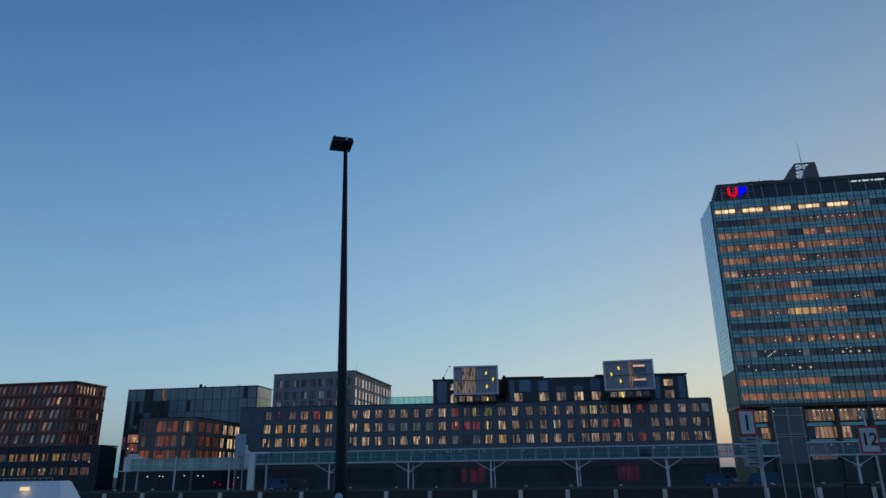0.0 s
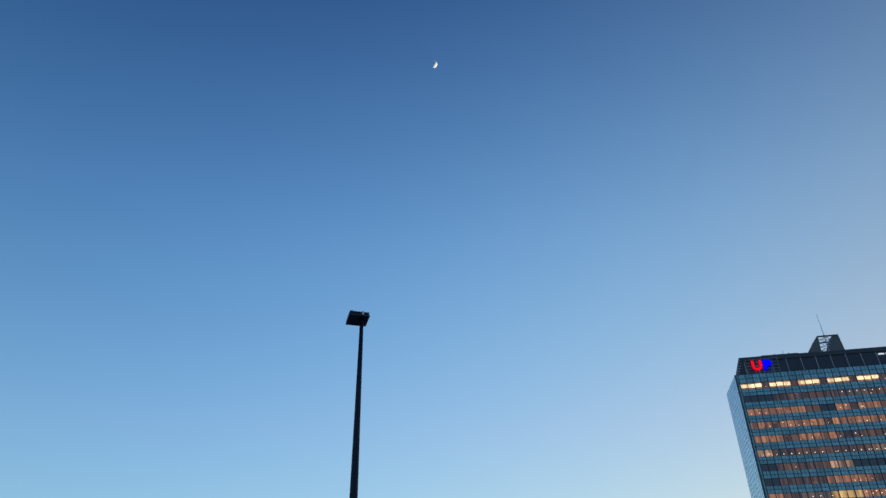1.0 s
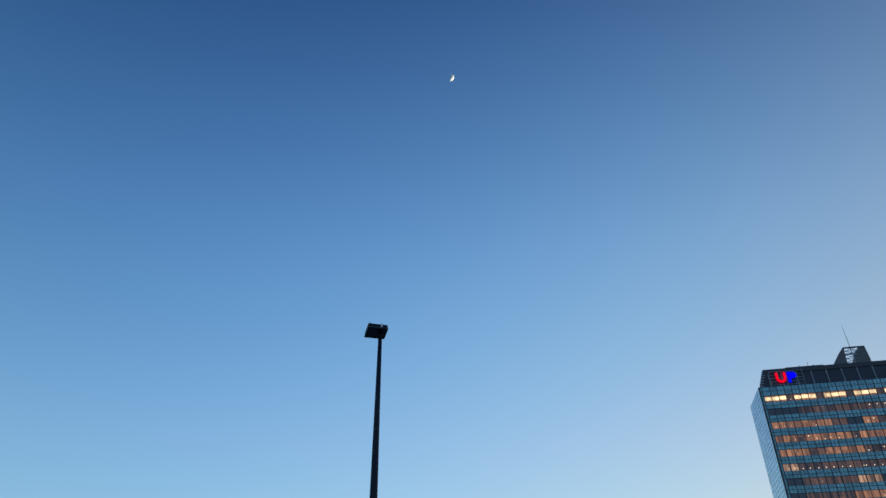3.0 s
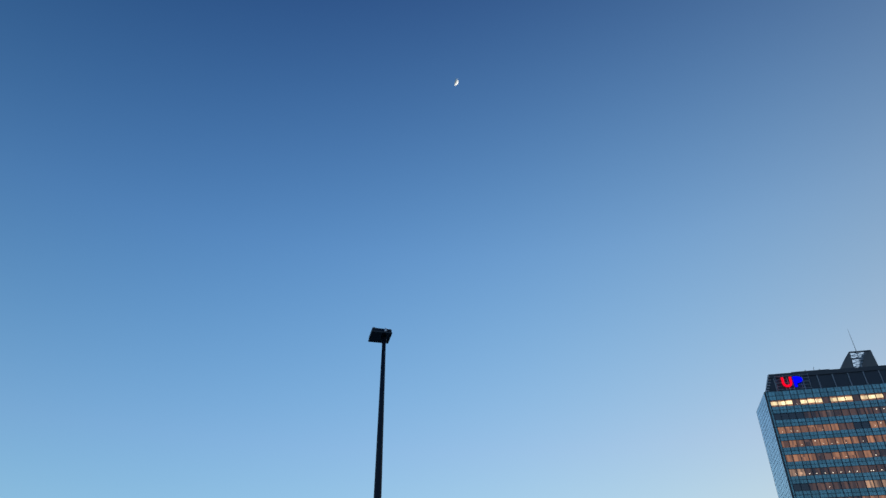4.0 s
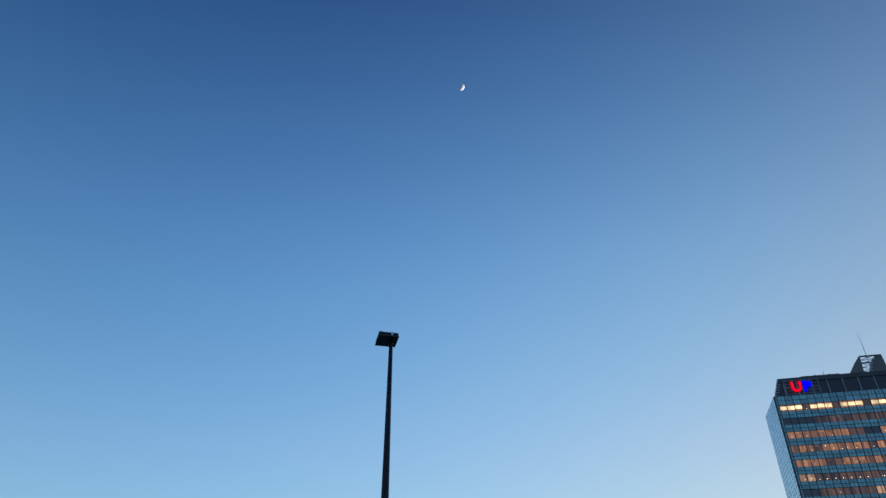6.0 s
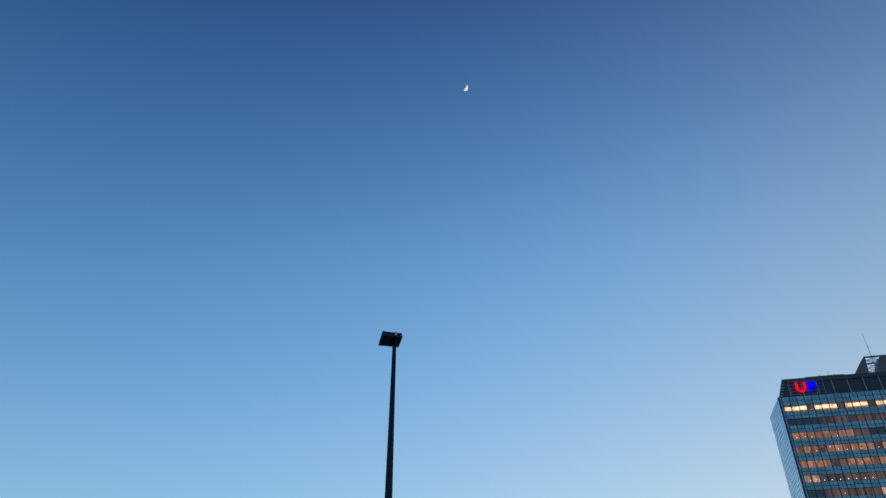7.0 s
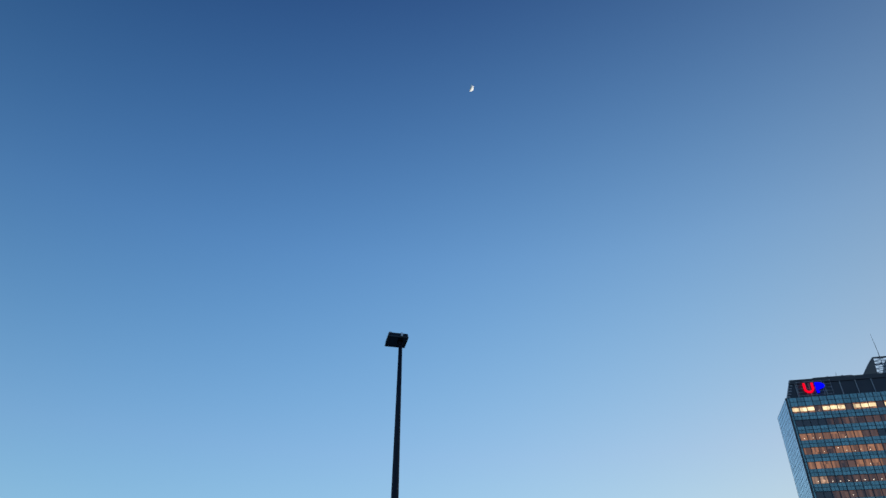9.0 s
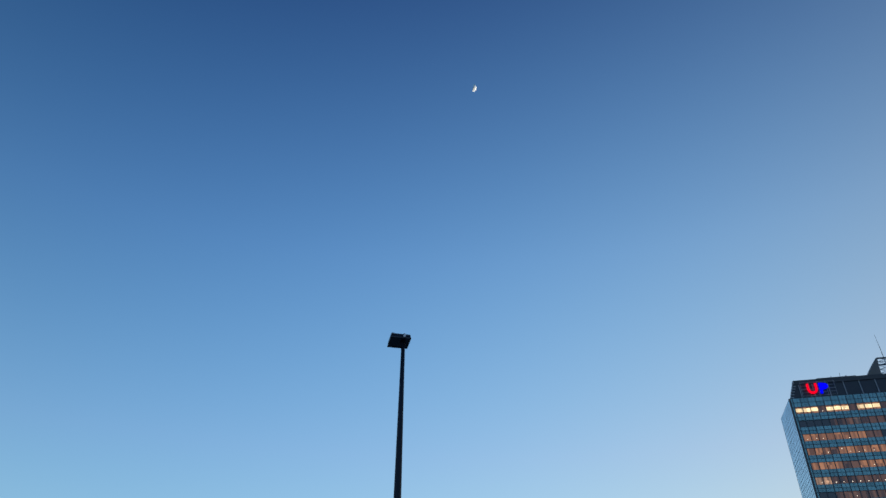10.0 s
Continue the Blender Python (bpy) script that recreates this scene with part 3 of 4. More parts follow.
# base storeys behind the overhang
part("soffit", boxes((0, -0.1, TZ0 - 0.75, TW, TD, TZ0 - 0.2)), "frame", tower)
part("base", boxes((2.4, 2.2, 0, TW - 1, TD, TZ0 - 0.75)), "teal_clad", tower)
col = mesh_of(bevelled(-0.45, -0.45, 0, 0.45, 0.45, TZ0 - 0.75, 0.08), "column", M["frame"])
for i in range(7):
    part("column", col, None, tower, at=pose(7.0 + i * 7.5, 0.9, 0))
bpanes = {}
for r, (z, h, line) in enumerate(((15.3, 2.7, "aakkaaaaaaaattaaaktaaktkaakk"), (11.2, 2.6, "kwkkkkkwwwwkkkkkkkkkwkkkkkkk"), (6.6, 3.4, "kkkkkkdddkkkkkkkkkkdkkkkkkkk"))):
    for i, c in enumerate(line):
        if (KEY[c], r) not in bpanes:
            bpanes[KEY[c], r] = mesh_of(boxes((-0.98, 0, -h / 2, 0.98, 0.08, h / 2)), "pane", M[KEY[c]])
        part("pane", bpanes[KEY[c], r], None, tower, at=pose(3.6 + i * 2.05, 2.06, z))
base_bar = mesh_of(boxes((-0.05, 1.98, 9.6, 0.05, 2.16, 16.8)), "mullion", M["mullion"])
for i in range(56):
    part("mullion", base_bar, None, tower, at=pose(3.6 + (i - 1) * 1.025, 0, 0))
part("base_band", boxes((2.3, 1.9, 12.7, TW - 1, 2.15, 13.5)), "teal_glass", tower)
part("base_band", boxes((2.3, 1.9, 8.6, TW - 1, 2.15, 9.6)), "teal_glass", tower)
# strings of small glowing balls set before the panes, for lamps seen inside
bb = bmesh.new()
bmesh.ops.create_icosphere(bb, subdivisions=1, radius=0.115)
bulb = mesh_of(bb, "ceiling_lamp", M["bulb"])
spots = [(5, i, -0.45) for i in list(range(2, 17)) if i != 9] + [(1, i, 0.3) for i in range(13, 20)] + [(0, 4, 0.3), (0, 4.5, 0.1), (0, 5, 0.35), (0, 5.6, -0.1), (0, 6, -0.3), (2, 13, 0.3), (2, 15, -0.3), (3, 15, -0.4), (3, 4, 0.4), (4, 13, 0.2), (4, 11, -0.4),
         (7, 16.5, -0.3), (7, 16.8, -0.4), (7, 17.2, -0.3), (8, 5.2, -0.2), (8, 6.1, -0.2), (8, 7.6, -0.2), (8, 12, 0.4), (8, 12.6, -0.1), (8, 13.1, 0.4), (8, 13.8, -0.1), (8, 14.3, 0.4), (8, 15, 0.45),
         (10, 5.2, -0.2), (10, 8.3, -0.1), (10, 12.9, 0.1), (10, 16.1, -0.1), (11, 3.6, 0.6), (11, 6.3, -0.4), (11, 8.2, 0.3), (11, 12.5, 0.3), (11, 14.4, 0.5), (11, 14.9, 0.8), (12, 1.1, 0.5), (12, 2.0, -0.5), (12, 6.9, 0.4), (12, 4.4, -0.5), (12, 19.2, 0.4)]
M["amber_bulb"] = material("amber_bulb", (0.3, 0.2, 0.1), 0.4, emit=(1.0, 0.58, 0.36), power=0.65)
# balls enlarged and flattened so that their shape includes the lamps' glow
ab = bmesh.new()
bmesh.ops.create_icosphere(ab, subdivisions=2, radius=0.36)
amber_blob = mesh_of(ab, "ceiling_lamp", M["amber_bulb"])
for r, i in ((10, 7.1), (10, 10.1), (10, 12.4), (10, 14.2), (10, 16.1), (10, 18.1), (11, 13.8), (11, 14.8), (11, 15.9), (11, 17.2), (12, 7.85), (12, 9.25), (5, 1.0)):
    part("ceiling_lamp", amber_blob, None, tower, "amber blob of lamp glow in the window", at=pose(X0 + (i + 0.5) * BAY, 0.32, TOP_ROW - FLOOR * r - 0.2) @ Matrix.Diagonal((1.35, 0.6, 1.3, 1)))
for r, i, dz in spots:
    part("ceiling_lamp", bulb, None, tower, at=pose(X0 + (i + 0.5 + rng.uniform(-0.06, 0.06)) * BAY, 0.12, TOP_ROW - FLOOR * r + dz))
for i in range(6):
    part("ceiling_lamp", bulb, None, tower, at=pose(X0 + (4.4 + i * 0.22) * BAY, 0.12, TOP_ROW - FLOOR * 11 - 0.65 + i * 0.26))
for i in (1, 2, 7, 8, 9, 10, 12, 13, 14, 15):
    for dx in (-0.55, 0.5):
        part("ceiling_lamp", bulb, None, tower, at=pose(3.6 + i * 2.05 + dx, 1.96, 16.35))
    part("desk_lamp", glint, None, tower, at=pose(3.6 + i * 2.05 + rng.uniform(-0.8, 0.8), 1.96, 14.5))

# ---------- long apartment block ----------
LW = 117.5
block = thing("apartment_block", facing(-52.5, 180.1, 64.5, 169.6), "long grey brick apartment block with warm lit windows", "apartment building")
part("core", boxes((0, 0, 0, LW, 17, 19.4)), "dark_clad", block)
ODD = {(15, 2): "lit_red", (15, 1): "lit_red", (16, 1): "lit_red", (17, 1): "lit_red", (30, 2): "lit_red", (28, 1): "lit_red", (30, 0): "lit_red", (3, 2): "lit_gold", (4, 2): "lit_red", (5, 2): "lit_gold", (17, 2): "lit_yellow", (26, 2): "lit_yellow",
       (18, 2): "lit_olive", (0, 2): "lit_dim", (1, 2): "dark_glass", (10, 1): "lit_grey", (11, 1): "lit_grey", (12, 1): "lit_grey", (13, 1): "lit_grey", (18, 1): "lit_grey", (23, 1): "lit_grey", (15, 0): "lit_grey", (16, 0): "dark_glass", (17, 0): "lit_grey",
       (10, 0): "lit_grey", (5, 0): "lit_dim", (19, 0): "lit_gold", (19, 1): "lit_bright", (30, 1): "dark_glass", (31, 0): "lit_dim", (31, 1): "lit_dim", (31, 2): "lit_dim", (35, 2): "lit_grey", (35, 1): "dark_glass"}
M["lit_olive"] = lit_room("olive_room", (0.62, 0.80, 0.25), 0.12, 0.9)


def block_pick(i, j, k):
    """One mood a window: a lit room with here and there a dimmer, brighter or dark pane."""
    if k == 0:
        block_pick.mood = ODD.get((i, j)) or rng.choices(("lit_gold", "lit_bright", "lit_warm", "lit_dim"), (4, 5, 4, 2) if i < 10 else (0.5, 2.5, 6, 5))[0]
    if rng.random() < 0.8:
        return block_pick.mood
    return rng.choice(("lit_dim", "dark_glass", "lit_bright" if block_pick.mood != "dark_glass" else "dark_glass"))


COLUMNS = [6.95 + 3.21 * i for i in range(16)] + [57.9, 60.4] + [63.45 + 3.36 * i for i in range(8)] + [89.3, 91.85, 94.6, 97.4, 100.6, 103.9, 107.2, 110.6, 113.75, 116.2]
facade(block, pose(0, 0, 0), LW, 8.6, 19.5, COLUMNS, [10.78, 14.1, 17.38], 2.0, 2.25, "grey_brick", block_pick, 0.4, 4, sill=True, bar=0.125)
part("parapet", boxes((-0.1, -0.48, 19.5, LW + 0.1, 0.2, 19.72)), "dark_clad", block)
part("plinth", boxes((0, -0.42, 0, LW, 0, 0.8), (0, -0.42, 4.2, LW, 0, 8.6)), "matte", block)
shop = {}
M["shop_red"] = lit_room("red_shop", (1.0, 0.03, 0.03), 0.026, 1.0, 0.2, 0.7)
for i in range(56):
    x = 1.2 + i * 2.08
    wx = x - 52.5
    mat = "shop_red" if 42 < wx < 48.5 or 4.5 < wx < 10.5 else "shop_glass"
    if mat not in shop:
        shop[mat] = mesh_of(boxes((-0.95, -0.2, 0.82, 0.95, -0.12, 4.18)), "shop_pane", M[mat])
    part("shop_pane", shop[mat], None, block, at=pose(x, 0, 0))
pier = mesh_of(boxes((-0.1, -0.36, 0.8, 0.1, 0, 4.2)), "pier", M["matte"])
for i in range(57):
    part("pier", pier, None, block, at=pose(0.16 + i * 2.08, 0, 0))
part("side_wall", boxes((-0.3, -0.4, 0, 0.0, 17, 19.5)), "grey_brick", block)
part("side_wall", boxes((LW, -0.4, 0, LW + 0.3, 17, 19.5)), "grey_brick", block)
part("roof", boxes((0, 0.2, 19.4, LW, 17, 19.5)), "roof", block)

# glass-railed terrace on the block's roof
M["sea_glass"] = clear_glass("sea_green_glass", (0.55, 0.83, 0.80), 0.12)
terrace = thing("terrace_railing", facing(-16.5, 177.6, -3.2, 176.5, 19.5), "pale green glass railing round a roof terrace", "railing")
for i in range(9):
    part("pane", boxes((i * 1.48 + 0.05, 0, 0.1, (i + 1) * 1.48 - 0.05, 0.03, 1.95)), "sea_glass", terrace)
for i in range(10):
    part("post", boxes((i * 1.48 - 0.04, -0.03, 0, i * 1.48 + 0.04, 0.08, 2.05)), "frame", terrace)
part("handrail", boxes((-0.05, -0.04, 1.98, 13.4, 0.09, 2.1)), "steel", terrace)

# ---------- grey corner block on the roof ----------
M["corner_wall"] = material("light_grey_panel", (0.245, 0.26, 0.265), 0.7, vary=0.15, bump=0.15)
corner = thing("corner_block", pose(-46.6, 188.0, 19.5, 0, 0, math.degrees(math.atan2(-5.8, 22.5))), "grey panelled block above the long apartment block", "apartment building")
W2 = 23.2
part("core", prism([(0, 0), (W2, 0), (W2 - 1.58, 34.6), (-1.6, 34.6)], 0.02, 9.4), "dark_clad", corner)
facade(corner, pose(0, 0, 0), W2, 0.02, 9.5, [1.75 + 2.47 * i for i in range(9)], [1.2, 3.7, 6.9], 1.7, 2.0, "corner_wall",
       lambda i, j, k: rng.choices(("dark_glass", "lit_grey", "blue_glass", "lit_warm"), (7, 4, 4, 0.3 + (j == 1)))[0], 0.35, 2)
facade(corner, pose(W2, 0, 0, 0, 0, math.degrees(math.atan2(34.66, -1.58))), 34.7, 0.02, 9.5, [1.8 + 2.85 * i for i in range(12)], [1.2, 3.9, 7.0], 1.3, 2.2, "corner_wall",
       lambda i, j, k: rng.choices(("sky_glass", "dark_glass", "lit_grey", "lit_warm"), (6, 3, 2, 0.8))[0], 0.1, 2, "frame", bar=0.03)
part("corner_pier", boxes((W2, -0.35, 0.02, W2 + 0.4, 0.05, 9.5)), "corner_wall", corner)
part("roof", prism([(-0.1, -0.45), (W2 + 0.5, -0.45), (W2 - 1.08, 34.8), (-1.6, 34.8)], 9.5, 9.7), "grey_panel", corner)
part("aerial", rods([((W2 - 0.5, 3, 9.6), (W2 - 0.4, 3, 12.0), 0.05, 0.03)], 6), "frame", corner)

# ---------- set-back roof storey ----------
SW = 64.2
setback = thing("roof_storey", facing(-3.1, 178.0, 61.0, 173.8, 19.5), "dark set-back roof storey with blue panels and lit windows", "apartment building")
part("wall", boxes((0, 0, 0, SW, 9, 6.2)), "teal_clad", setback)
part("roof", boxes((-0.2, -0.3, 6.2, 13.0, 9.2, 6.5), (18.5, -0.3, 6.4, 28.5, 9.2, 6.7), (28.5, -0.2, 6.0, 41.5, 9.2, 6.35), (41.5, -0.3, 6.4, 64.4, 9.2, 6.8)), "frame", setback)
for x in (4.4, 20.4, 27.0, 31.4, 35.8, 40.2, 44.4, 58.3):
    w = 2.5
    win = part("window", boxes((x, -0.12, 0.4, x + w, -0.02, 0.5), (x, -0.12, 2.6, x + w, -0.02, 2.7), (x, -0.12, 0.5, x + 0.1, -0.02, 2.6), (x + w - 0.1, -0.12, 0.5, x + w, -0.02, 2.6), (x + 0.8, -0.1, 0.5, x + 0.86, -0.02, 2.6), (x + 1.64, -0.1, 0.5, x + 1.7, -0.02, 2.6)), "frame", setback)
    for k in range(3):
        part("pane", boxes((x + 0.12 + k * 0.8, -0.06, 0.5, x + 0.8 + k * 0.8, -0.03, 2.6)), rng.choice(("lit_warm", "lit_bright", "lit_dim", "lit_bright")), win)
for x, w, z0, z1 in ((1.0, 2.6, 0.3, 6.0), (19.6, 1.2, 0.3, 5.9), (22.0, 3.0, 2.9, 5.9), (27.0, 2.4, 2.9, 5.6), (40.2, 2.4, 2.9, 5.9), (44.2, 3.6, 2.9, 5.9), (35.8, 2.4, 2.9, 4.2), (31.4, 2.4, 2.9, 4.0), (56.0, 1.4, 0.3, 6.0), (62.0, 1.6, 0.3, 6.0)):
    part("panel", bevelled(x, -0.1, z0, x + w, -0.01, z1, 0.02), "blue_panel", setback, "dull blue cladding panel")
for x in (4.4, 58.3):
    win = part("window", boxes((x, -0.1, 3.6, x + 2.5, -0.02, 3.68), (x, -0.1, 5.3, x + 2.5, -0.02, 5.38), (x, -0.1, 3.68, x + 0.08, -0.02, 5.3), (x + 2.42, -0.1, 3.68, x + 2.5, -0.02, 5.3)), "frame", setback)
    for k in range(3):
        part("pane", boxes((x + 0.1 + k * 0.78, -0.06, 3.7, x + 0.84 + k * 0.78, -0.03, 5.28)), rng.choice(("lit_warm", "lit_dim", "lit_bright")), win)
part("vent", rods([((2.6, 2, 6.4), (2.6, 2, 7.3), 0.35), ((60.5, 2, 6.7), (60.5, 2, 7.2), 0.25)]), "frame", setback)
part("aerial", rods([((2.6, 2, 7.2), (4.2, 2, 10.2), 0.06, 0.05), ((4.2, 2, 10.2), (4.5, 2, 10.0), 0.12)], 6), "frame", setback, "thin leaning rooftop mast")
# a shrub by the first glass box
bm = bmesh.new()
for i in range(260):
    a, rr, z = rng.uniform(0, 6.28), rng.uniform(0, 1) ** 0.6, rng.uniform(0.2, 1)
    c = Vector((18.3 + 1.2 * rr * math.cos(a) * (1.25 - z), 0.8 + rr * math.sin(a) * (1.25 - z), 0.3 + z * 6.6))
    bmesh.ops.create_cone(bm, cap_ends=False, segments=3, radius1=0.26, radius2=0.0, depth=0.5, matrix=Matrix.Translation(c) @ Euler((rng.uniform(0, 6), rng.uniform(0, 6), 0)).to_matrix().to_4x4())
M["leaf"] = material("dark_leaf", (0.03, 0.05, 0.035), 0.6, vary=0.4, per="island")
shrub = thing("tree", setback.matrix_world @ pose(0, -1.3, 0), "small dark evergreen tree on the roof terrace", "tree")
part("crown", bm, "leaf", shrub)
part("trunk", rods([((18.3, 0.8, 0), (18.3, 0.8, 5.5), 0.12, 0.03)], 6), "black_steel", shrub)


# ---------- two glass boxes with pale frames ----------
def roof_box(x, y, z, w, turn, kinds, label):
    t = thing("glass_box", pose(x, y, 19.5, 0, 0, turn), label, "rooftop room", "glass boxes on the roof")
    h0 = z - 19.5
    part("lower_storey", boxes((0.8, 1.0, 0, w - 0.5, 7.5, h0)), "dark_clad", t)
    for k, mat in enumerate(("lit_dim", "lit_warm", "dark_glass", "lit_dim", "dark_glass")):
        part("pane", boxes((1.2 + k * 1.9, 0.93, 0.35, 2.7 + k * 1.9, 0.98, h0 - 0.25)), mat, t)
    part("frame", boxes((0, 0, h0, w, 6.5, h0 + 0.4), (0, 0, h0 + 6.75, w, 6.5, h0 + 7.15), (0, 0, h0 + 0.4, 0.4, 6.5, h0 + 6.75), (w - 0.4, 0, h0 + 0.4, w, 6.5, h0 + 6.75)), "pale_frame", t, "pale metal box frame")
    part("room", boxes((0.4, 0.8, h0 + 0.4, w - 0.4, 6.4, h0 + 6.75)), "dark_clad", t)
    pw = (w - 0.8) / 6
    for j in range(2):
        for i in range(6):
            part("pane", boxes((0.4 + i * pw + 0.03, 0.55, h0 + 0.42 + j * 3.17, 0.4 + (i + 1) * pw - 0.03, 0.6, h0 + 0.38 + (j + 1) * 3.17)), kinds[j][i], t)
    for i in range(1, 6):
        part("mullion", boxes((0.4 + i * pw - 0.03, 0.5, h0 + 0.4, 0.4 + i * pw + 0.03, 0.62, h0 + 6.75)), "frame", t)
    part("floor_edge", boxes((0.4, 0.48, h0 + 3.45, w - 0.4, 0.64, h0 + 3.65)), "frame", t)
    return t, h0


B = "box_glass"
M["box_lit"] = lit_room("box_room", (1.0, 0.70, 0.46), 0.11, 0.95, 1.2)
M["box_bar"] = lit_room("box_ceiling", (1.0, 0.55, 0.38), 0.6, 0.2)
yellow = mesh_of(bevelled(-0.17, -0.06, -0.38, 0.17, 0.06, 0.38, 0.03), "wall_lamp", material("yellow_lamp", (0.3, 0.25, 0.02), 0.4, emit=(1.0, 0.78, 0.05), power=1.3))
box_a, h0 = roof_box(2.1, 172.2, 21.35, 11.2, -4.5, [["box_lit", "box_lit", "box_lit", B, B, B], [B, "box_lit", "box_lit", B, B, B]], "glazed rooftop box in a pale frame, partly lit")
for x, z in ((8.2, 5.3), (9.9, 3.75), (8.3, 2.0), (8.4, -1.1)):
    part("wall_lamp", yellow, None, box_a, at=pose(x, 0.45, h0 + z, 0, 12, 0))
box_b, h0 = roof_box(38.5, 166.4, 21.3, 11.7, -12.0, [[B, B, B, "box_lit", B, B], [B, B, B, "box_lit", B, B]], "glazed rooftop box in a pale frame, with ceiling lights")
for x, z in ((3.6, 5.3), (1.8, 3.9), (3.8, 2.2), (3.9, -0.8), (4.0, -1.3)):
    part("wall_lamp", yellow, None, box_b, at=pose(x, 0.45, h0 + z, 0, -14, 0))
for z in (2.2, 5.5):
    part("ceiling_strip", boxes((7.0, 0.46, h0 + z, 9.7, 0.53, h0 + z + 0.42)), "box_bar", box_b)
    part("blind", boxes((6.9, 0.5, h0 + z - 1.5, 9.9, 0.54, h0 + z - 0.05)), "blue_panel", box_b)

# ---------- dark glass office block behind ----------
M["haze_frame"] = material("sea_grey_frame", (0.09, 0.14, 0.16), 0.4, vary=0.12)
dark = thing("office_block", facing(-94.9, 207.2, -54.6, 200.4), "dark glass office block with a pale green side", "office building")
DW = 40.9
part("core", boxes((0, 0, 0, DW, 10.5, 27.6)), "dark_clad", dark)
# the darker panes in the left columns paint in a dark reflection
facade(dark, pose(0, 0, 0), DW, 0, 27.7, [1.45 + 2.72 * i for i in range(15)], [9.0, 12.4, 15.8, 19.2, 22.6, 26.0], 2.64, 3.3, "teal_clad",
       lambda i, j, k: "lit_brown" if j == 1 and i < 2 else rng.choices(("shop_glass", "haze_glass", "lit_brown"), (9 if i < 5 and j < 5 else 0.4, 3 if i < 5 else 9, 0.03))[0], 0.2, 2, "haze_frame", bar=0.05)
for j in range(7):
    for i in range(4):
        part("side_pane", boxes((DW + 0.02, 0.2 + i * 2.55, 6.6 + j * 3.0 + 0.05, DW + 0.1, 0.2 + (i + 1) * 2.55 - 0.06, 6.6 + (j + 1) * 3.0 - 0.05)), "pale_green", dark)
part("roof", boxes((-0.1, -0.3, 27.7, DW + 0.2, 10.6, 27.9)), "dark_clad", dark)
part("vent", rods([((21.5, 3, 27.9), (21.5, 3, 29.2), 0.45), ((22.9, 3, 27.9), (22.9, 3, 28.7), 0.3)]), "frame", dark)
part("vent", rods([((33.0, 3, 27.9), (33.0, 3, 28.9), 0.05), ((34.0, 3, 27.9), (34.0, 3, 28.9), 0.05), ((33.0, 3, 28.5), (34.0, 3, 28.5), 0.05)]), "frame", dark)

# ---------- brown brick office block ----------
brown = thing("brick_office", facing(-150.0, 190.0, -96.9, 180.4), "brown brick office block with rows of tall lit windows", "office building")
BW = 53.96
part("core", boxes((0, 0, 10.8, BW, 11.4, 26.6)), "brown_brick", brown)
facade(brown, pose(0, 0, 0), BW, 10.8, 26.8, [1.0 + 1.53 * i for i in range(35)], [12.6, 15.7, 18.85, 22.0, 25.15], 0.98, 2.1, "brown_brick",
       lambda i, j, k: rng.choices(("lit_dim", "lit_brown", "lit_grey", "dark_glass", "lit_orange", "lit_bright"), (3, 5, 6, 8, 2 if j < 2 else 0.4, 0.25))[0], 0.35, 1, slant=0.2)
facade(brown, pose(BW, 0, 0, 0, 0, 88.5), 11.6, 10.8, 26.8, [0.85 + 1.26 * i for i in range(9)], [12.6, 15.7, 18.85, 22.0, 25.15], 0.6, 2.0, "brown_brick",
       lambda i, j, k: "lit_bright" if j == 4 and i < 6 else rng.choices(("dark_glass", "lit_brown", "lit_dim", "lit_bright"), (8, 4, 2, 0.6))[0], 0.35, 1)
for j, z in enumerate((14.05, 17.2, 20.4, 23.55, 26.75)):
    part("ledge", boxes((-0.3, -0.6 - 0.06 * j, z, BW + 0.6 + 0.08 * j, 11.7, z + 0.32)), "brown_brick", brown, "projecting brick ledge")
low = thing("low_wing", facing(-150.0, 188.5, -88.2, 178.2), "dark low wing with yellow lit windows", "office building")
part("core", boxes((0, 0, 0, 64.2, 6.6, 10.4)), "dark_clad", low)
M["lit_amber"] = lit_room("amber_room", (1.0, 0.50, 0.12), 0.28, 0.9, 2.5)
facade(low, pose(0, 0, 0), 64.2, 0, 10.5, [1.6 + 2.95 * i for i in range(21)], [4.6, 8.0], 2.5, 1.9, "dark_clad",
       lambda i, j, k: rng.choices(("lit_amber", "dark_glass", "lit_brown"), (7 if j else 1.2, 2 if j else 6, 2))[0] if i < 19 else "lit_brown", 0.3, 4)
part("roof", boxes((-0.1, -0.4, 10.5, 64.4, 6.6, 10.8)), "roof", low)
sb = bmesh.new()
bmesh.ops.create_icosphere(sb, subdivisions=1, radius=0.11)
small_bulb = mesh_of(sb, "lamp", M["bulb"])
for x, z in ((48.2, 4.9), (49.5, 4.9), (58.0, 7.0), (61.7, 6.8)):
    part("lamp", small_bulb, None, low, at=pose(x, -0.45, z))

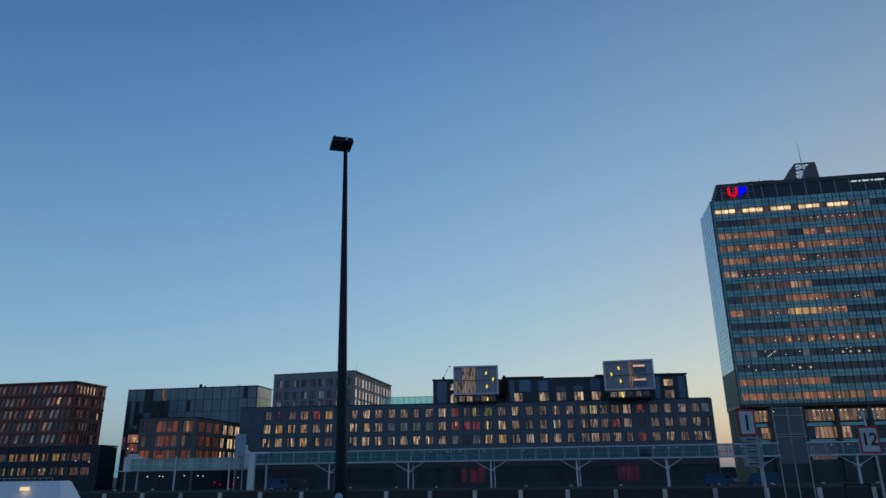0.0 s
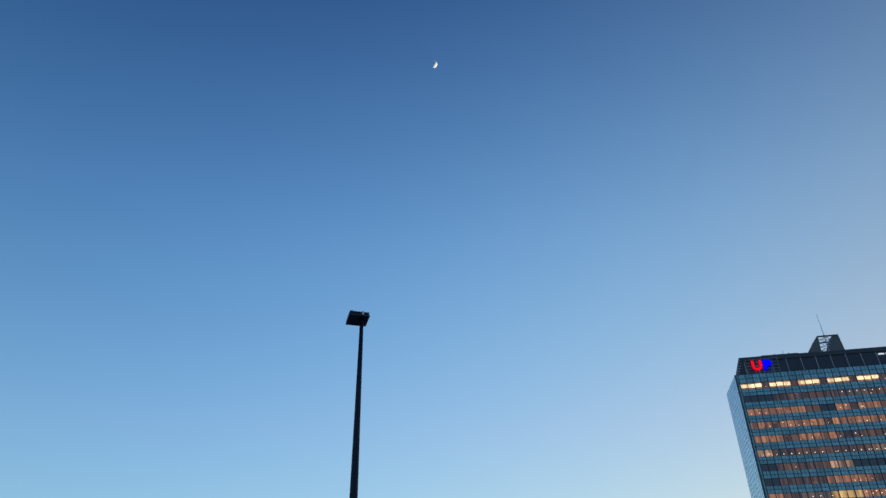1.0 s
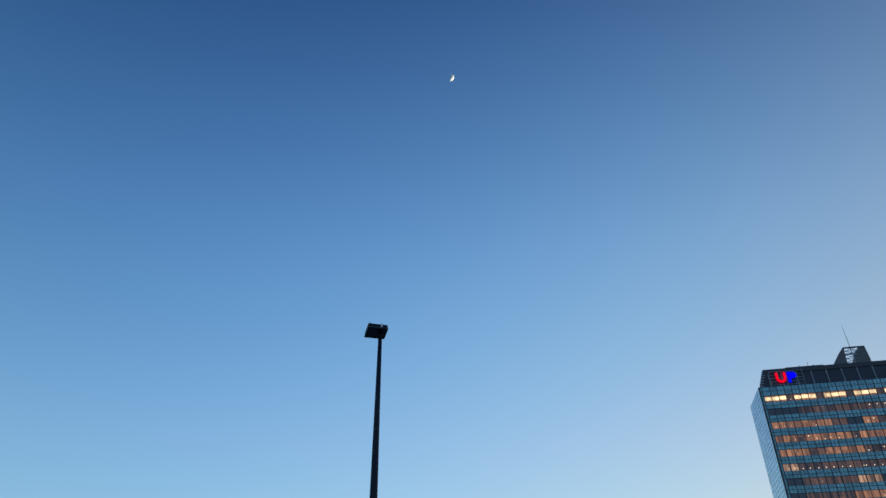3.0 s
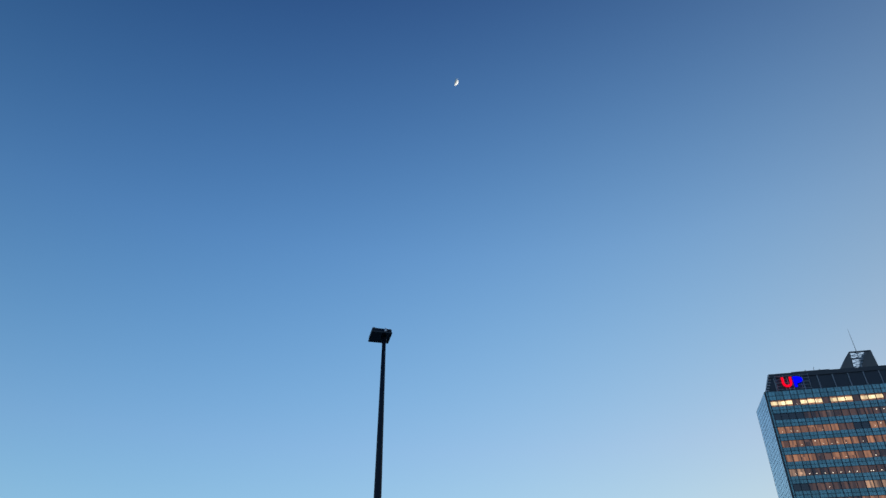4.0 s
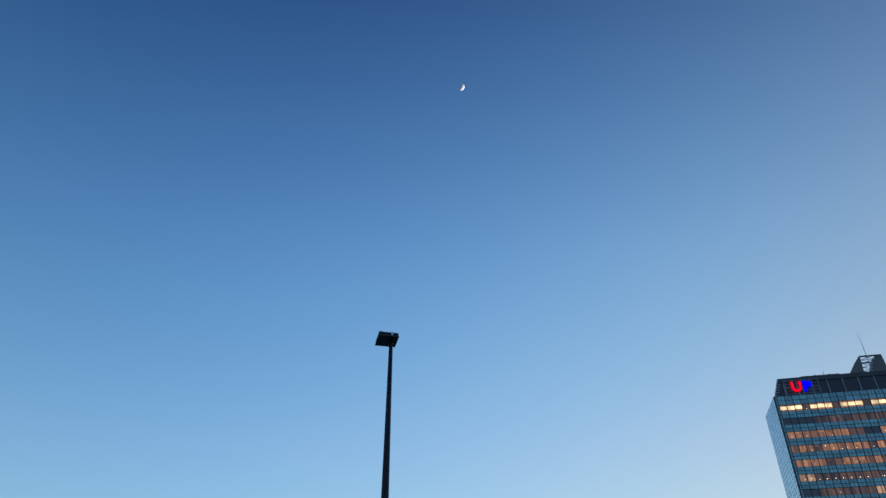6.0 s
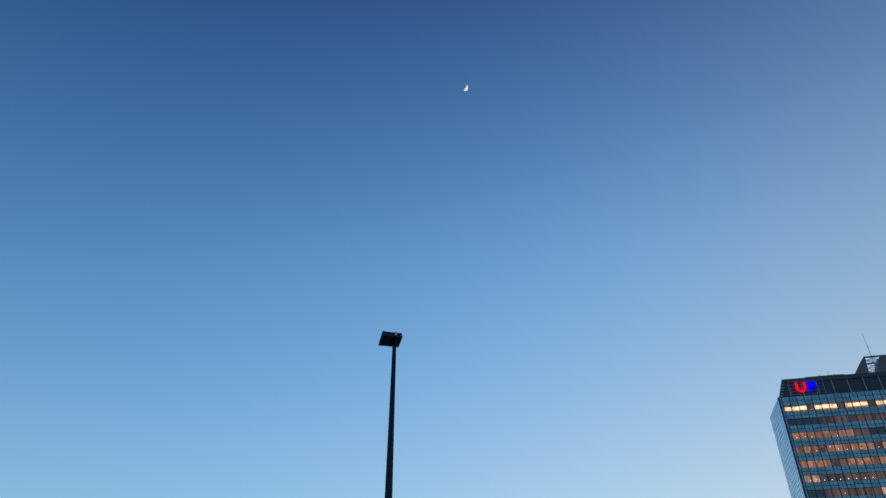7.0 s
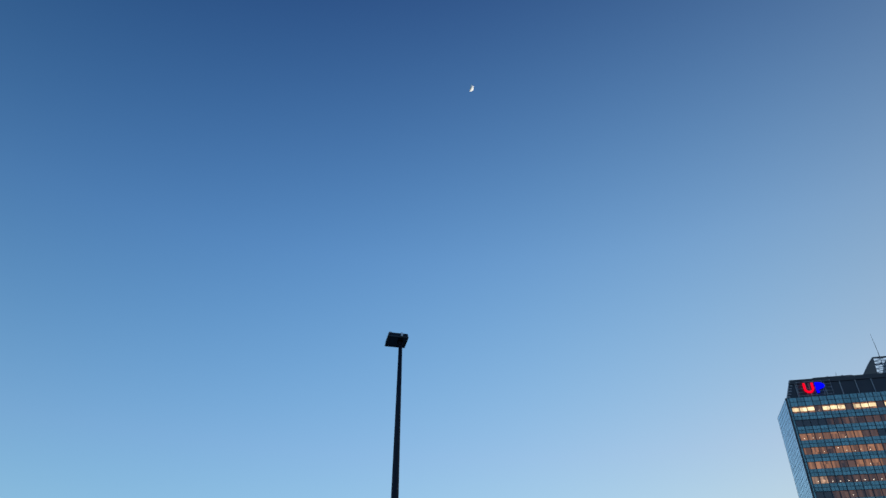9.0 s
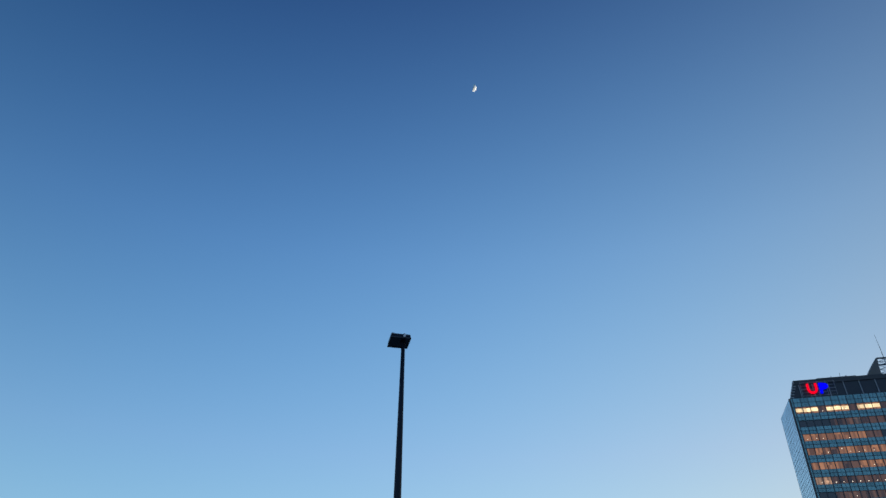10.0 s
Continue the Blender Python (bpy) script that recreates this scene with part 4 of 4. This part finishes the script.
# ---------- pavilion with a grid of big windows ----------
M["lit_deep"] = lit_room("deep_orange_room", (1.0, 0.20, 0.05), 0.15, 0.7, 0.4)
M["pav_frame"] = material("pavilion_concrete", (0.15, 0.14, 0.14), 0.8, vary=0.2, bump=0.3)
pav = thing("office_pavilion", pose(-72.0, 165.4, 0), "concrete-framed office pavilion with orange lit rooms", "office building")
part("core", prism([(0, 0), (13, 0), (16.4, 25), (3, 25)], 0, 15.9), "dark_clad", pav)
# no wall below 5.8: the bare dark core stands in for deep shade
for x, wide, middle, opening, panes, moods in ((0.0, 3.3, 1.75, 2.3, 2, (0.5, 0.8, 3, 2.5)), (3.3, 6.3, 3.15, 5.3, 4, (7, 0.3, 0.3, 1.2)), (9.6, 3.4, 1.75, 2.5, 3, (1, 1, 2.5, 2.5))):
    facade(pav, pose(x, 0, 0), wide, 5.8, 16.1, [middle], [7.6, 10.9, 14.2], opening, 2.6, "pav_frame",
           lambda i, j, k: rng.choices(("lit_deep", "room_tan", "dark_glass", "room_brown"), moods)[0], 0.45, panes)
facade(pav, pose(13, 0, 0, 0, 0, math.degrees(math.atan2(25, 3.4))), 25.2, 5.8, 16.1, [2.6 + 4.0 * i for i in range(6)], [7.6, 10.9, 14.2], 3.2, 2.5, "pav_frame",
       lambda i, j, k: rng.choice(("room_brown", "lit_deep", "room_brown")) if i < 3 else rng.choices(("lit_bright", "lit_cream", "dark_glass"), (5, 2, 2))[0], 0.45, 3)
part("corner_pier", boxes((13.0, -0.45, 0, 13.45, 0.06, 16.1)), "pav_frame", pav)
part("roof", prism([(-0.1, -0.5), (13.5, -0.5), (16.9, 25), (3, 25)], 16.1, 16.35), "roof", pav)
# lit stair corner between pavilion and dark block
stair = thing("stair_tower", pose(-76.5, 168.5, 0), "dark stair tower with red and orange light inside", "stairwell")
part("wall", boxes((0, 0, 0, 4.4, 6, 13.9)), "dark_clad", stair)
for k, (z0, z1, mat) in enumerate(((10.8, 12.6, "lit_orange"), (8.6, 10.5, "lit_deep"), (6.0, 8.3, "lit_brown"))):
    part("pane", boxes((0.6, -0.06, z0, 3.9, -0.01, z1)), mat, stair)
for x, z in ((2.1, 11.2), (2.5, 11.5), (2.9, 11.1), (0.9, 9.4), (2.0, 9.3), (3.1, 9.5)):
    part("lamp", small_bulb, None, stair, at=pose(x, -0.16, z))

part("lamp", amber_blob, None, stair, "bright amber lamp", at=pose(2.3, -0.2, 11.7))

# ---------- raised glass gallery along the quay ----------
GX0, GX1 = -36.5, 98.0
gallery = thing("glass_gallery", facing(GX0, 130 + QB * GX0, GX1, 130 + QB * GX1), "raised steel and glass gallery on forked posts", "walkway")
GL = math.hypot(GX1 - GX0, QB * (GX1 - GX0))
part("deck", boxes((0, 0, 4.92, GL, 3.0, 5.18)), "gallery_steel", gallery)
part("roof", boxes((-0.1, -0.15, 6.98, GL, 3.15, 7.2)), "gallery_steel", gallery)
n = int(GL / 2.54)
gp = mesh_of(boxes((0.06, 0.04, 5.2, 2.48, 0.07, 6.96)), "pane", M["clear_glass"])
gq = mesh_of(boxes((-0.05, 0.0, 5.18, 0.05, 0.12, 6.98)), "upright", M["gallery_steel"])
gr = mesh_of(boxes((0, 0.0, 5.95, GL, 0.05, 6.0)), "rail", M["gallery_steel"])
for i in range(n + 1):
    for y in (0.0, 2.86):
        part("upright", gq, None, gallery, at=pose(i * 2.54, y, 0))
        if i < n:
            pane = part("pane", gp, None, gallery, at=pose(i * 2.54, y, 0))
            pane.visible_shadow = False
part("rail", gr, None, gallery, at=pose(0, 0.08, 0))
part("rail", gr, None, gallery, at=pose(0, 2.8, 0))
# added glowing dots, standing in for lit windows seen through the gallery glass
for x in (30.5, 33.8, 37.0, 39.4, 44.0, 48.2, 51.0, 53.2, 74.0, 76.5, 77.9, 88.5, 103.0, 104.6, 105.5):
    part("ceiling_lamp", small_bulb, None, gallery, at=pose(x, 1.5, 6.75) @ Matrix.Scale(0.62, 4))
for i in range(8):
    x = 14.95 + i * 15.25
    post = part("post", rods([((x - 0.28, 0.5, 0), (x - 0.28, 0.5, 4.95), 0.15), ((x + 0.2, 2.4, 0), (x + 0.2, 2.4, 4.95), 0.11)]), "white_steel", gallery, "pale forked steel post")
    for s in (-1, 1):
        part("brace", rods([((x - 0.28, 0.5, 3.3), (x - 0.28 + s * 2.9, 0.5, 4.95), 0.07)]), "white_steel", post)
    part("crosspiece", boxes((x - 0.36, 0.42, 3.2, x + 0.28, 2.46, 3.38)), "white_steel", post)
# end portal of the gallery with pale fins
portal = thing("gallery_portal", gallery.matrix_world @ pose(-1.6, -0.2, 0), "white steel portal at the gallery's end", "portal")
part("pillar", bevelled(0.2, 0, 0, 1.5, 0.6, 7.2, 0.05), "white_steel", portal)
part("pillar", bevelled(3.6, 0.4, 0, 3.95, 0.8, 5.0, 0.04), "steel", portal)
part("fin", bevelled(-0.6, 0.1, 4.6, -0.35, 0.5, 8.6, 0.04), "white_steel", portal)
part("fin", bevelled(-0.2, 0.1, 4.6, 0.05, 0.5, 7.6, 0.04), "white_steel", portal)
part("canopy", bevelled(-0.6, -0.1, 6.9, 4.2, 0.7, 7.25, 0.04), "white_steel", portal)
panel = thing("light_panel", pose(-42.0, 141.0, 0), "tall pale blue board above the gallery", "board")
part("board", bevelled(0, 0, 6.6, 2.1, 0.18, 10.9, 0.03), material("pale_blue_board", (0.30, 0.42, 0.52), 0.35, vary=0.1), panel)
part("leg", boxes((0.2, 0.02, 0, 0.4, 0.16, 6.6)), "steel", panel)
part("leg", boxes((1.7, 0.02, 0, 1.9, 0.16, 6.6)), "steel", panel)
# lower green-glazed arm
arm = thing("green_gallery", facing(-64.5, 146.0, -38.6, 141.0), "green glazed gallery arm with white posts", "walkway")
part("deck", boxes((0, 0, 4.1, 26, 3, 4.4)), "steel", arm)
part("roof", boxes((-0.1, -0.1, 6.35, 26, 3.1, 6.5)), "steel", arm)
for i in range(26):
    part("pane", boxes((i + 0.05, 0.03, 4.42, i + 0.95, 0.07, 6.33)), "arm_glass", arm)
    part("upright", boxes((i - 0.035, -0.02, 4.4, i + 0.035, 0.1, 6.35)), "white_steel" if i % 2 else "steel", arm)
part("handrail", boxes((0, -0.06, 5.35, 26, -0.02, 5.42)), "white_steel", arm)
for x in (10.2, 22.0):
    part("post", rods([((x, -0.25, 0), (x, -0.25, 6.9), 0.16)]), "white_steel", arm)
cab = thing("gate_cabin", pose(-66.6, 146.5, 0), "white gate cabin at the gallery's tip", "cabin")
part("cabin", bevelled(0.3, 0, 4.2, 3.9, 2.5, 6.9, 0.1), "white_steel", cab)
part("roof", bevelled(1.0, -0.1, 6.9, 2.6, 1.6, 7.5, 0.1), "white_steel", cab)
part("window", bevelled(2.0, -0.04, 5.3, 3.0, 0.02, 6.3, 0.02), "dark_glass", cab)
part("ledge", bevelled(-0.9, -0.4, 4.0, 4.0, 2.6, 4.2, 0.05), "white_steel", cab)
part("leg", boxes((0.6, 0.4, 0, 0.9, 0.7, 4.0)), "steel", cab)
part("leg", boxes((3.1, 0.4, 0, 3.4, 0.7, 4.0)), "steel", cab)

# ---------- quay edge: kerb, fender piles, bollards ----------
kerb = thing("quay_kerb", facing(-140, quay_y(-140) + 0.25, 140, quay_y(140) + 0.25), "dark steel-capped kerb along the quay edge", "kerb", kind="structure")
part("cap", bevelled(0, 0, 0, 285, 0.6, 0.4, 0.06), "quay", kerb)
pile_me = mesh_of(bevelled(-0.36, -0.5, -4.0, 0.36, -0.02, 0.04, 0.06), "pile", M["pile"])
turn = math.degrees(math.atan(QB))
for i in range(-4, 23):
    x = -65.5 + 7.83 * i
    p = new("fender", pile_me)
    p.matrix_world = pose(x, quay_y(x), 0, 0, 0, turn)
    tagged(p, "pale weathered fender pile against the quay wall", "pile", "fender piles along the quay")
first = thing("bollard", pose(-64.2, quay_y(-64.2) + 1.1, 0), "small pale bollard on the quay edge", "bollard", "bollards on the quay")
part("body", rods([((0, 0, 0), (0, 0, 0.55), 0.2, 0.16)]), "black_steel", first)
part("cap", rods([((0, 0, 0.55), (0, 0, 0.78), 0.26, 0.22)]), "sign_white", first)
for i in range(1, 18):
    if i not in (2, 5, 9, 13):
        x = -64.2 + 7.83 * i + rng.uniform(-0.5, 0.5)
        copy_thing(first, pose(x, quay_y(x) + 1.1, 0, 0, 0, rng.uniform(0, 90)))


# ---------- vans and quay lamps under the gallery ----------
def van(x, y, turn, paint, label):
    t = thing("van", pose(x, y, 0, 0, 0, turn), label, "van", "vans on the quay")
    bm = wedge(-2.7, 2.5, 1.7, -2.65, 0.45, 2.35, -0.95, 0.95)
    bmesh.ops.bevel(bm, geom=bm.edges[:], offset=0.1, segments=2, affect="EDGES")
    part("body", bm, paint, t)
    part("side_window", bevelled(0.6, -0.99, 1.45, 1.55, -0.93, 2.05, 0.03), "dark_glass", t)
    part("bumper", bevelled(2.3, -0.9, 0.4, 2.62, 0.9, 0.75, 0.05), "frame", t)
    for wx in (-1.7, 1.6):
        for wy in (-0.88, 0.88):
            tyre = part("wheel", rods([((wx, wy - 0.12, 0.34), (wx, wy + 0.12, 0.34), 0.34)], 16), "sign_black", t)
            part("rim", rods([((wx, wy - 0.13, 0.34), (wx, wy + 0.13, 0.34), 0.19)], 12), "steel", tyre)
    return t


van(-33.5, 144.5, -10, "blue_paint", "dark blue delivery van parked under the gallery")
van(-29.0, 144.0, -10, "frame", "black delivery van parked under the gallery")
van(50.0, 131.5, -10, "blue_paint", "blue delivery van parked beyond the gallery")
van(57.0, 130.0, 170, "blue_paint", "blue delivery van near the office tower")
for px, z, mat in ((-62.5, 3.0, "bulb"), (-60.0, 3.1, "bulb"), (-59.3, 3.0, "bulb"), (-54.8, 3.1, "bulb"), (-52.0, 3.1, "bulb"), (-50.9, 3.0, "bulb"), (-43.5, 2.5, "lit_cream"), (-48.4, 1.6, "red_light"), (-47.1, 1.2, "red_light"), (-44.6, 1.2, "red_light")):
    t = thing("quay_lamp", pose(px, 150.0, 0), "small lit quay lamp on a thin post", "lamp", "lamps on the quay")
    part("post", rods([((0, 0, 0), (0, 0, z), 0.05)], 6), "black_steel", t)
    part("bulb", small_bulb.copy() if mat == "bulb" else rods([((0, 0, 0), (0, 0, 0.22), 0.1)]), mat, t, at=pose(0, 0, z))

# ---------- made-up low sheds farther off: a dark backdrop closing the ground between the big buildings ---
for x, y, w, h in ((62.0, 262.0, 46.0, 2.4), (-128.0, 300.0, 60.0, 6.0)):
    t = thing("shed", pose(x, y, 0), "low dark backdrop block shaped as a shed, far behind the quay", "shed", "far sheds")
    part("wall", boxes((0, 0, 0, w, 14, h)), "matte", t)
    part("roof", wedge(-0.5, w + 0.5, w - 3, 3, h, h + 1.3, -0.4, 14.4), "roof", t)
    for i in range(int(w / 9)):
        part("door", bevelled(3 + i * 9, -0.08, 0, 7 + i * 9, 0.02, 3.8, 0.03), "teal_clad", t)

# ---------- harbour signs on posts in the water ----------
def glyphs(text, size, depth=0.01):
    c = bpy.data.curves.new("number", "FONT")
    c.offset = 0.022
    c.body, c.size, c.extrude, c.align_x, c.align_y = text, size, depth, "CENTER", "CENTER"
    ob = bpy.data.objects.new("number", c)
    me = bpy.data.meshes.new_from_object(ob)
    bpy.data.objects.remove(ob)
    me.materials.clear()
    me.materials.append(M["sign_black"])
    return me


def berth_sign(x, y, z, w, h, label):
    t = thing("berth_sign", pose(x, y, z), label, "sign", "berth signs")
    part("border", bevelled(-w / 2, -0.03, -h / 2, w / 2, 0.03, h / 2, 0.012), "sign_red", t, "red sign border")
    part("plate", bevelled(-w / 2 + 0.12, -0.045, -h / 2 + 0.12, w / 2 - 0.12, -0.02, h / 2 - 0.12, 0.006), "sign_white", t, "white sign plate")
    return t


one = berth_sign(19.25, 45.0, 5.82, 1.12, 1.64, "white berth sign with a red border and one bar")
part("numeral", bevelled(-0.075, -0.065, -0.48, 0.075, -0.044, 0.48, 0.01), "sign_black", one, "black upright bar")
for i in range(5):
    pl = part("lower_plate", bevelled(-0.52, 0.0, -1.2 - i * 0.37, 0.78 - (i % 2) * 0.06, 0.04, -0.88 - i * 0.37, 0.015), "plate", one, "pale grey notice plate")
    part("bar", boxes((-0.2, -0.012, -1.09 - i * 0.37, 0.4, 0.002, -1.0 - i * 0.37)), "frame", pl)
part("post", rods([((0.62, 0.14, -9.5), (0.55, 0.14, 0.7), 0.07)]), "steel", one)
part("post", rods([((0.86, 0.14, -9.5), (0.6, 0.2, -1.0), 0.05)]), "white_steel", one)
twelve = berth_sign(26.86, 45.0, 4.66, 1.32, 1.68, "white berth sign numbered twelve with a red border")
part("numeral", glyphs("12", 1.06), None, twelve, "black number twelve", at=pose(0, -0.055, 0, 90, 0, 0))
part("post", rods([((0.35, 0.12, -8.5), (0.3, 0.12, 0.6), 0.075)]), "steel", twelve)
part("cap", rods([((0.05, 0.12, 0.8), (-0.02, 0.12, 1.75), 0.055)]), "white_steel", twelve)
part("clamp", boxes((-0.1, 0.03, 0.55, 0.5, 0.14, 0.75)), "steel", twelve)
board = thing("notice_board", pose(28.1, 60.0, 3.3), "tall grey board frame on thin steel posts", "sign")
for x0, z0, x1, z1 in ((0.05, 0.05, 1.12, 2.2), (1.22, 0.05, 2.38, 2.2), (0.05, 2.45, 1.12, 4.6), (1.22, 2.45, 2.38, 4.6)):
    part("panel", bevelled(x0, 0, z0, x1, 0.05, z1, 0.02), "board", board, "blue-grey board panel")
for z in (2.22, 2.42, 4.0, 4.6):
    part("crossbar", boxes((-0.1, -0.06, z, 2.5, 0.0, z + 0.06)), "steel", board)
for x in (-0.05, 1.17, 2.42):
    part("post", rods([((x + 0.05, 0.1, -7.5), (x, 0.1, 4.75), 0.05)]), "steel", board)
rack = thing("mooring_frame", pose(33.0, 60.0, -4), "thin dark steel mooring frame by the quay", "frame")
part("upright", boxes((0, 0, 0, 0.12, 0.12, 5.6)), "black_steel", rack)
part("upright", boxes((2.1, 0, 0, 2.22, 0.12, 5.6)), "black_steel", rack)
part("crossbar", boxes((0, 0, 5.6, 2.22, 0.12, 5.72)), "black_steel", rack)

# ---------- white boat ----------
boat = thing("boat", pose(-38.9, 70.0, -1.7), "white moored passenger boat with a raked cabin", "boat")
bm = bmesh.new()
sec = [(-24, 2.4, 2.4), (-16, 2.9, 2.4), (-4, 2.8, 2.5), (0.4, 1.9, 2.5), (1.9, 0.6, 2.6)]
ring = []
for x, half, top in sec:
    ring.append([bm.verts.new(c) for c in ((x - 0.4, 2.5 - half * 0.7, -1.2), (x, 2.5 - half, top), (x, 2.5 + half, top), (x - 0.4, 2.5 + half * 0.7, -1.2))])
for a, b in zip(ring, ring[1:]):
    for i in range(4):
        j = (i + 1) % 4
        bm.faces.new((a[i], a[j], b[j], b[i]))
bm.faces.new(ring[0]), bm.faces.new(ring[-1][::-1])
part("hull", bm, "boat_white", boat)
bm = wedge(-22, 1.4, -0.05, -21.5, 2.4, 4.42, 0.3, 4.6)
bmesh.ops.bevel(bm, geom=bm.edges[:], offset=0.12, segments=2, affect="EDGES")
for v in bm.verts:
    if v.co.y < 2:
        v.co.y += 0.95 * (v.co.z - 2.4)
part("cabin", bm, "boat_white", boat)
part("deckhouse", wedge(-22, -8.4, -11.0, -21.5, 4.42, 5.1, 0.9, 4.0), "board", boat)
for x in (-6.6, -5.8):
    part("porthole", rods([((x, 0.85, 3.75), (x, 1.1, 3.75), 0.14)], 14), "dark_glass", boat)
part("hatch", bevelled(-3.1, 0.78, 3.55, -2.3, 1.2, 3.9, 0.03), "lit_cream", boat, "small lit cabin window")
for i in range(12):
    part("stanchion", rods([((-7.0 + i * 0.6, 1.5, 4.4), (-7.0 + i * 0.6, 1.5, 4.72), 0.025)], 6), "steel", boat)
part("handrail", rods([((-7.0, 1.5, 4.72), (-0.4, 1.5, 4.72), 0.025)], 6), "steel", boat)

# ---------- lamp mast ----------
lamp = thing("lamp_mast", pose(-2.39, 16.0, 1.3), "tall black tapered lamp mast with a flat floodlight", "street lamp")
mast = part("mast", lathe([(0, 0, 0.145), (-0.035, 2.0, 0.133), (-0.07, 4.0, 0.11), (-0.105, 6.0, 0.088), (-0.14, 7.8, 0.069), (-0.177, 9.72, 0.05)]), "black_steel", lamp)
shade_smooth(mast)
part("base_plate", bevelled(-0.28, -0.28, 0.0, 0.28, 0.28, 0.03, 0.008), "black_steel", mast)
part("door", bevelled(-0.07, -0.155, 0.5, 0.07, -0.13, 1.0, 0.008), "frame", mast)
part("round_plate", rods([((-0.03, -0.14, 1.22), (-0.03, -0.155, 1.22), 0.085)], 20), material("pale_blue_plate", (0.35, 0.55, 0.62), 0.4, vary=0.08), mast, "small round pale blue plate")
head = part("floodlight", bevelled(-0.26, -0.26, -0.055, 0.26, 0.26, 0.055, 0.02), "black_steel", lamp, at=pose(-0.288, -0.02, 9.88, -5, -2, 19))
part("rim", lattice([-0.27, -0.23, 0.23, 0.27], [-0.27, -0.23, 0.23, 0.27], lambda i, k: i != 1 or k != 1, 0.05, 0.075), "frame", head, at=pose(0, 0, 0, -90))
part("lens", boxes((-0.225, -0.225, -0.064, 0.225, 0.225, -0.058)), "dark_glass", head, "dark unlit floodlight glass")
for i in range(9):
    part("fin", boxes((-0.24 + i * 0.06, -0.2, 0.055, -0.232 + i * 0.06, 0.2, 0.085)), "black_steel", head)
part("bracket", bevelled(-0.06, -0.08, -0.16, 0.06, 0.08, -0.05, 0.015), "black_steel", head, at=pose(0.1, 0.02, 0))
part("clip", bevelled(0.065, -0.29, -0.05, 0.115, -0.255, 0.055, 0.006), "white_steel", head, "pale metal clip")
part("clip", bevelled(-0.25, -0.285, 0.02, -0.18, -0.255, 0.05, 0.006), "steel", head)

# ---------- moon: only the sunlit part of its ball, the phase cut into the shape ---
a, e = radians(-2.55), radians(47.93)
moon_dir = Vector((math.sin(a) * math.cos(e), math.cos(a) * math.cos(e), math.sin(e)))
right = moon_dir.cross(Vector((0, 0, 1))).normalized()
upw = right.cross(moon_dir)
slope = radians(9)
bright = right * math.cos(slope) - upw * math.sin(slope)
along = upw * math.cos(slope) + right * math.sin(slope)
R, NS, NF = 16.0, 24, 10
bm = bmesh.new()
grid = []
for i in range(NS + 1):
    s = -math.cos(math.pi * i / NS)
    w = math.sqrt(max(0.0, 1 - s * s))
    row = []
    for j in range(NF + 1):
        x = (0.06 + 0.94 * math.sin(math.pi / 2 * j / NF)) * w
        # depth stretched 2.5 times so that the inner edge shades brighter
        row.append(bm.verts.new((bright * x + along * s - moon_dir * 2.5 * math.sqrt(max(0.0, 1 - x * x - s * s))) * R))
    grid.append(row)
for i in range(NS):
    for j in range(NF):
        bm.faces.new((grid[i][j], grid[i][j + 1], grid[i + 1][j + 1], grid[i + 1][j]))
bmesh.ops.remove_doubles(bm, verts=bm.verts[:], dist=0.01)
moon = part("moon", bm, "moon", None, at=Matrix.Translation(moon_dir * 3000))
tagged(shade_smooth(moon), "pale half moon in the dusk sky", "moon")
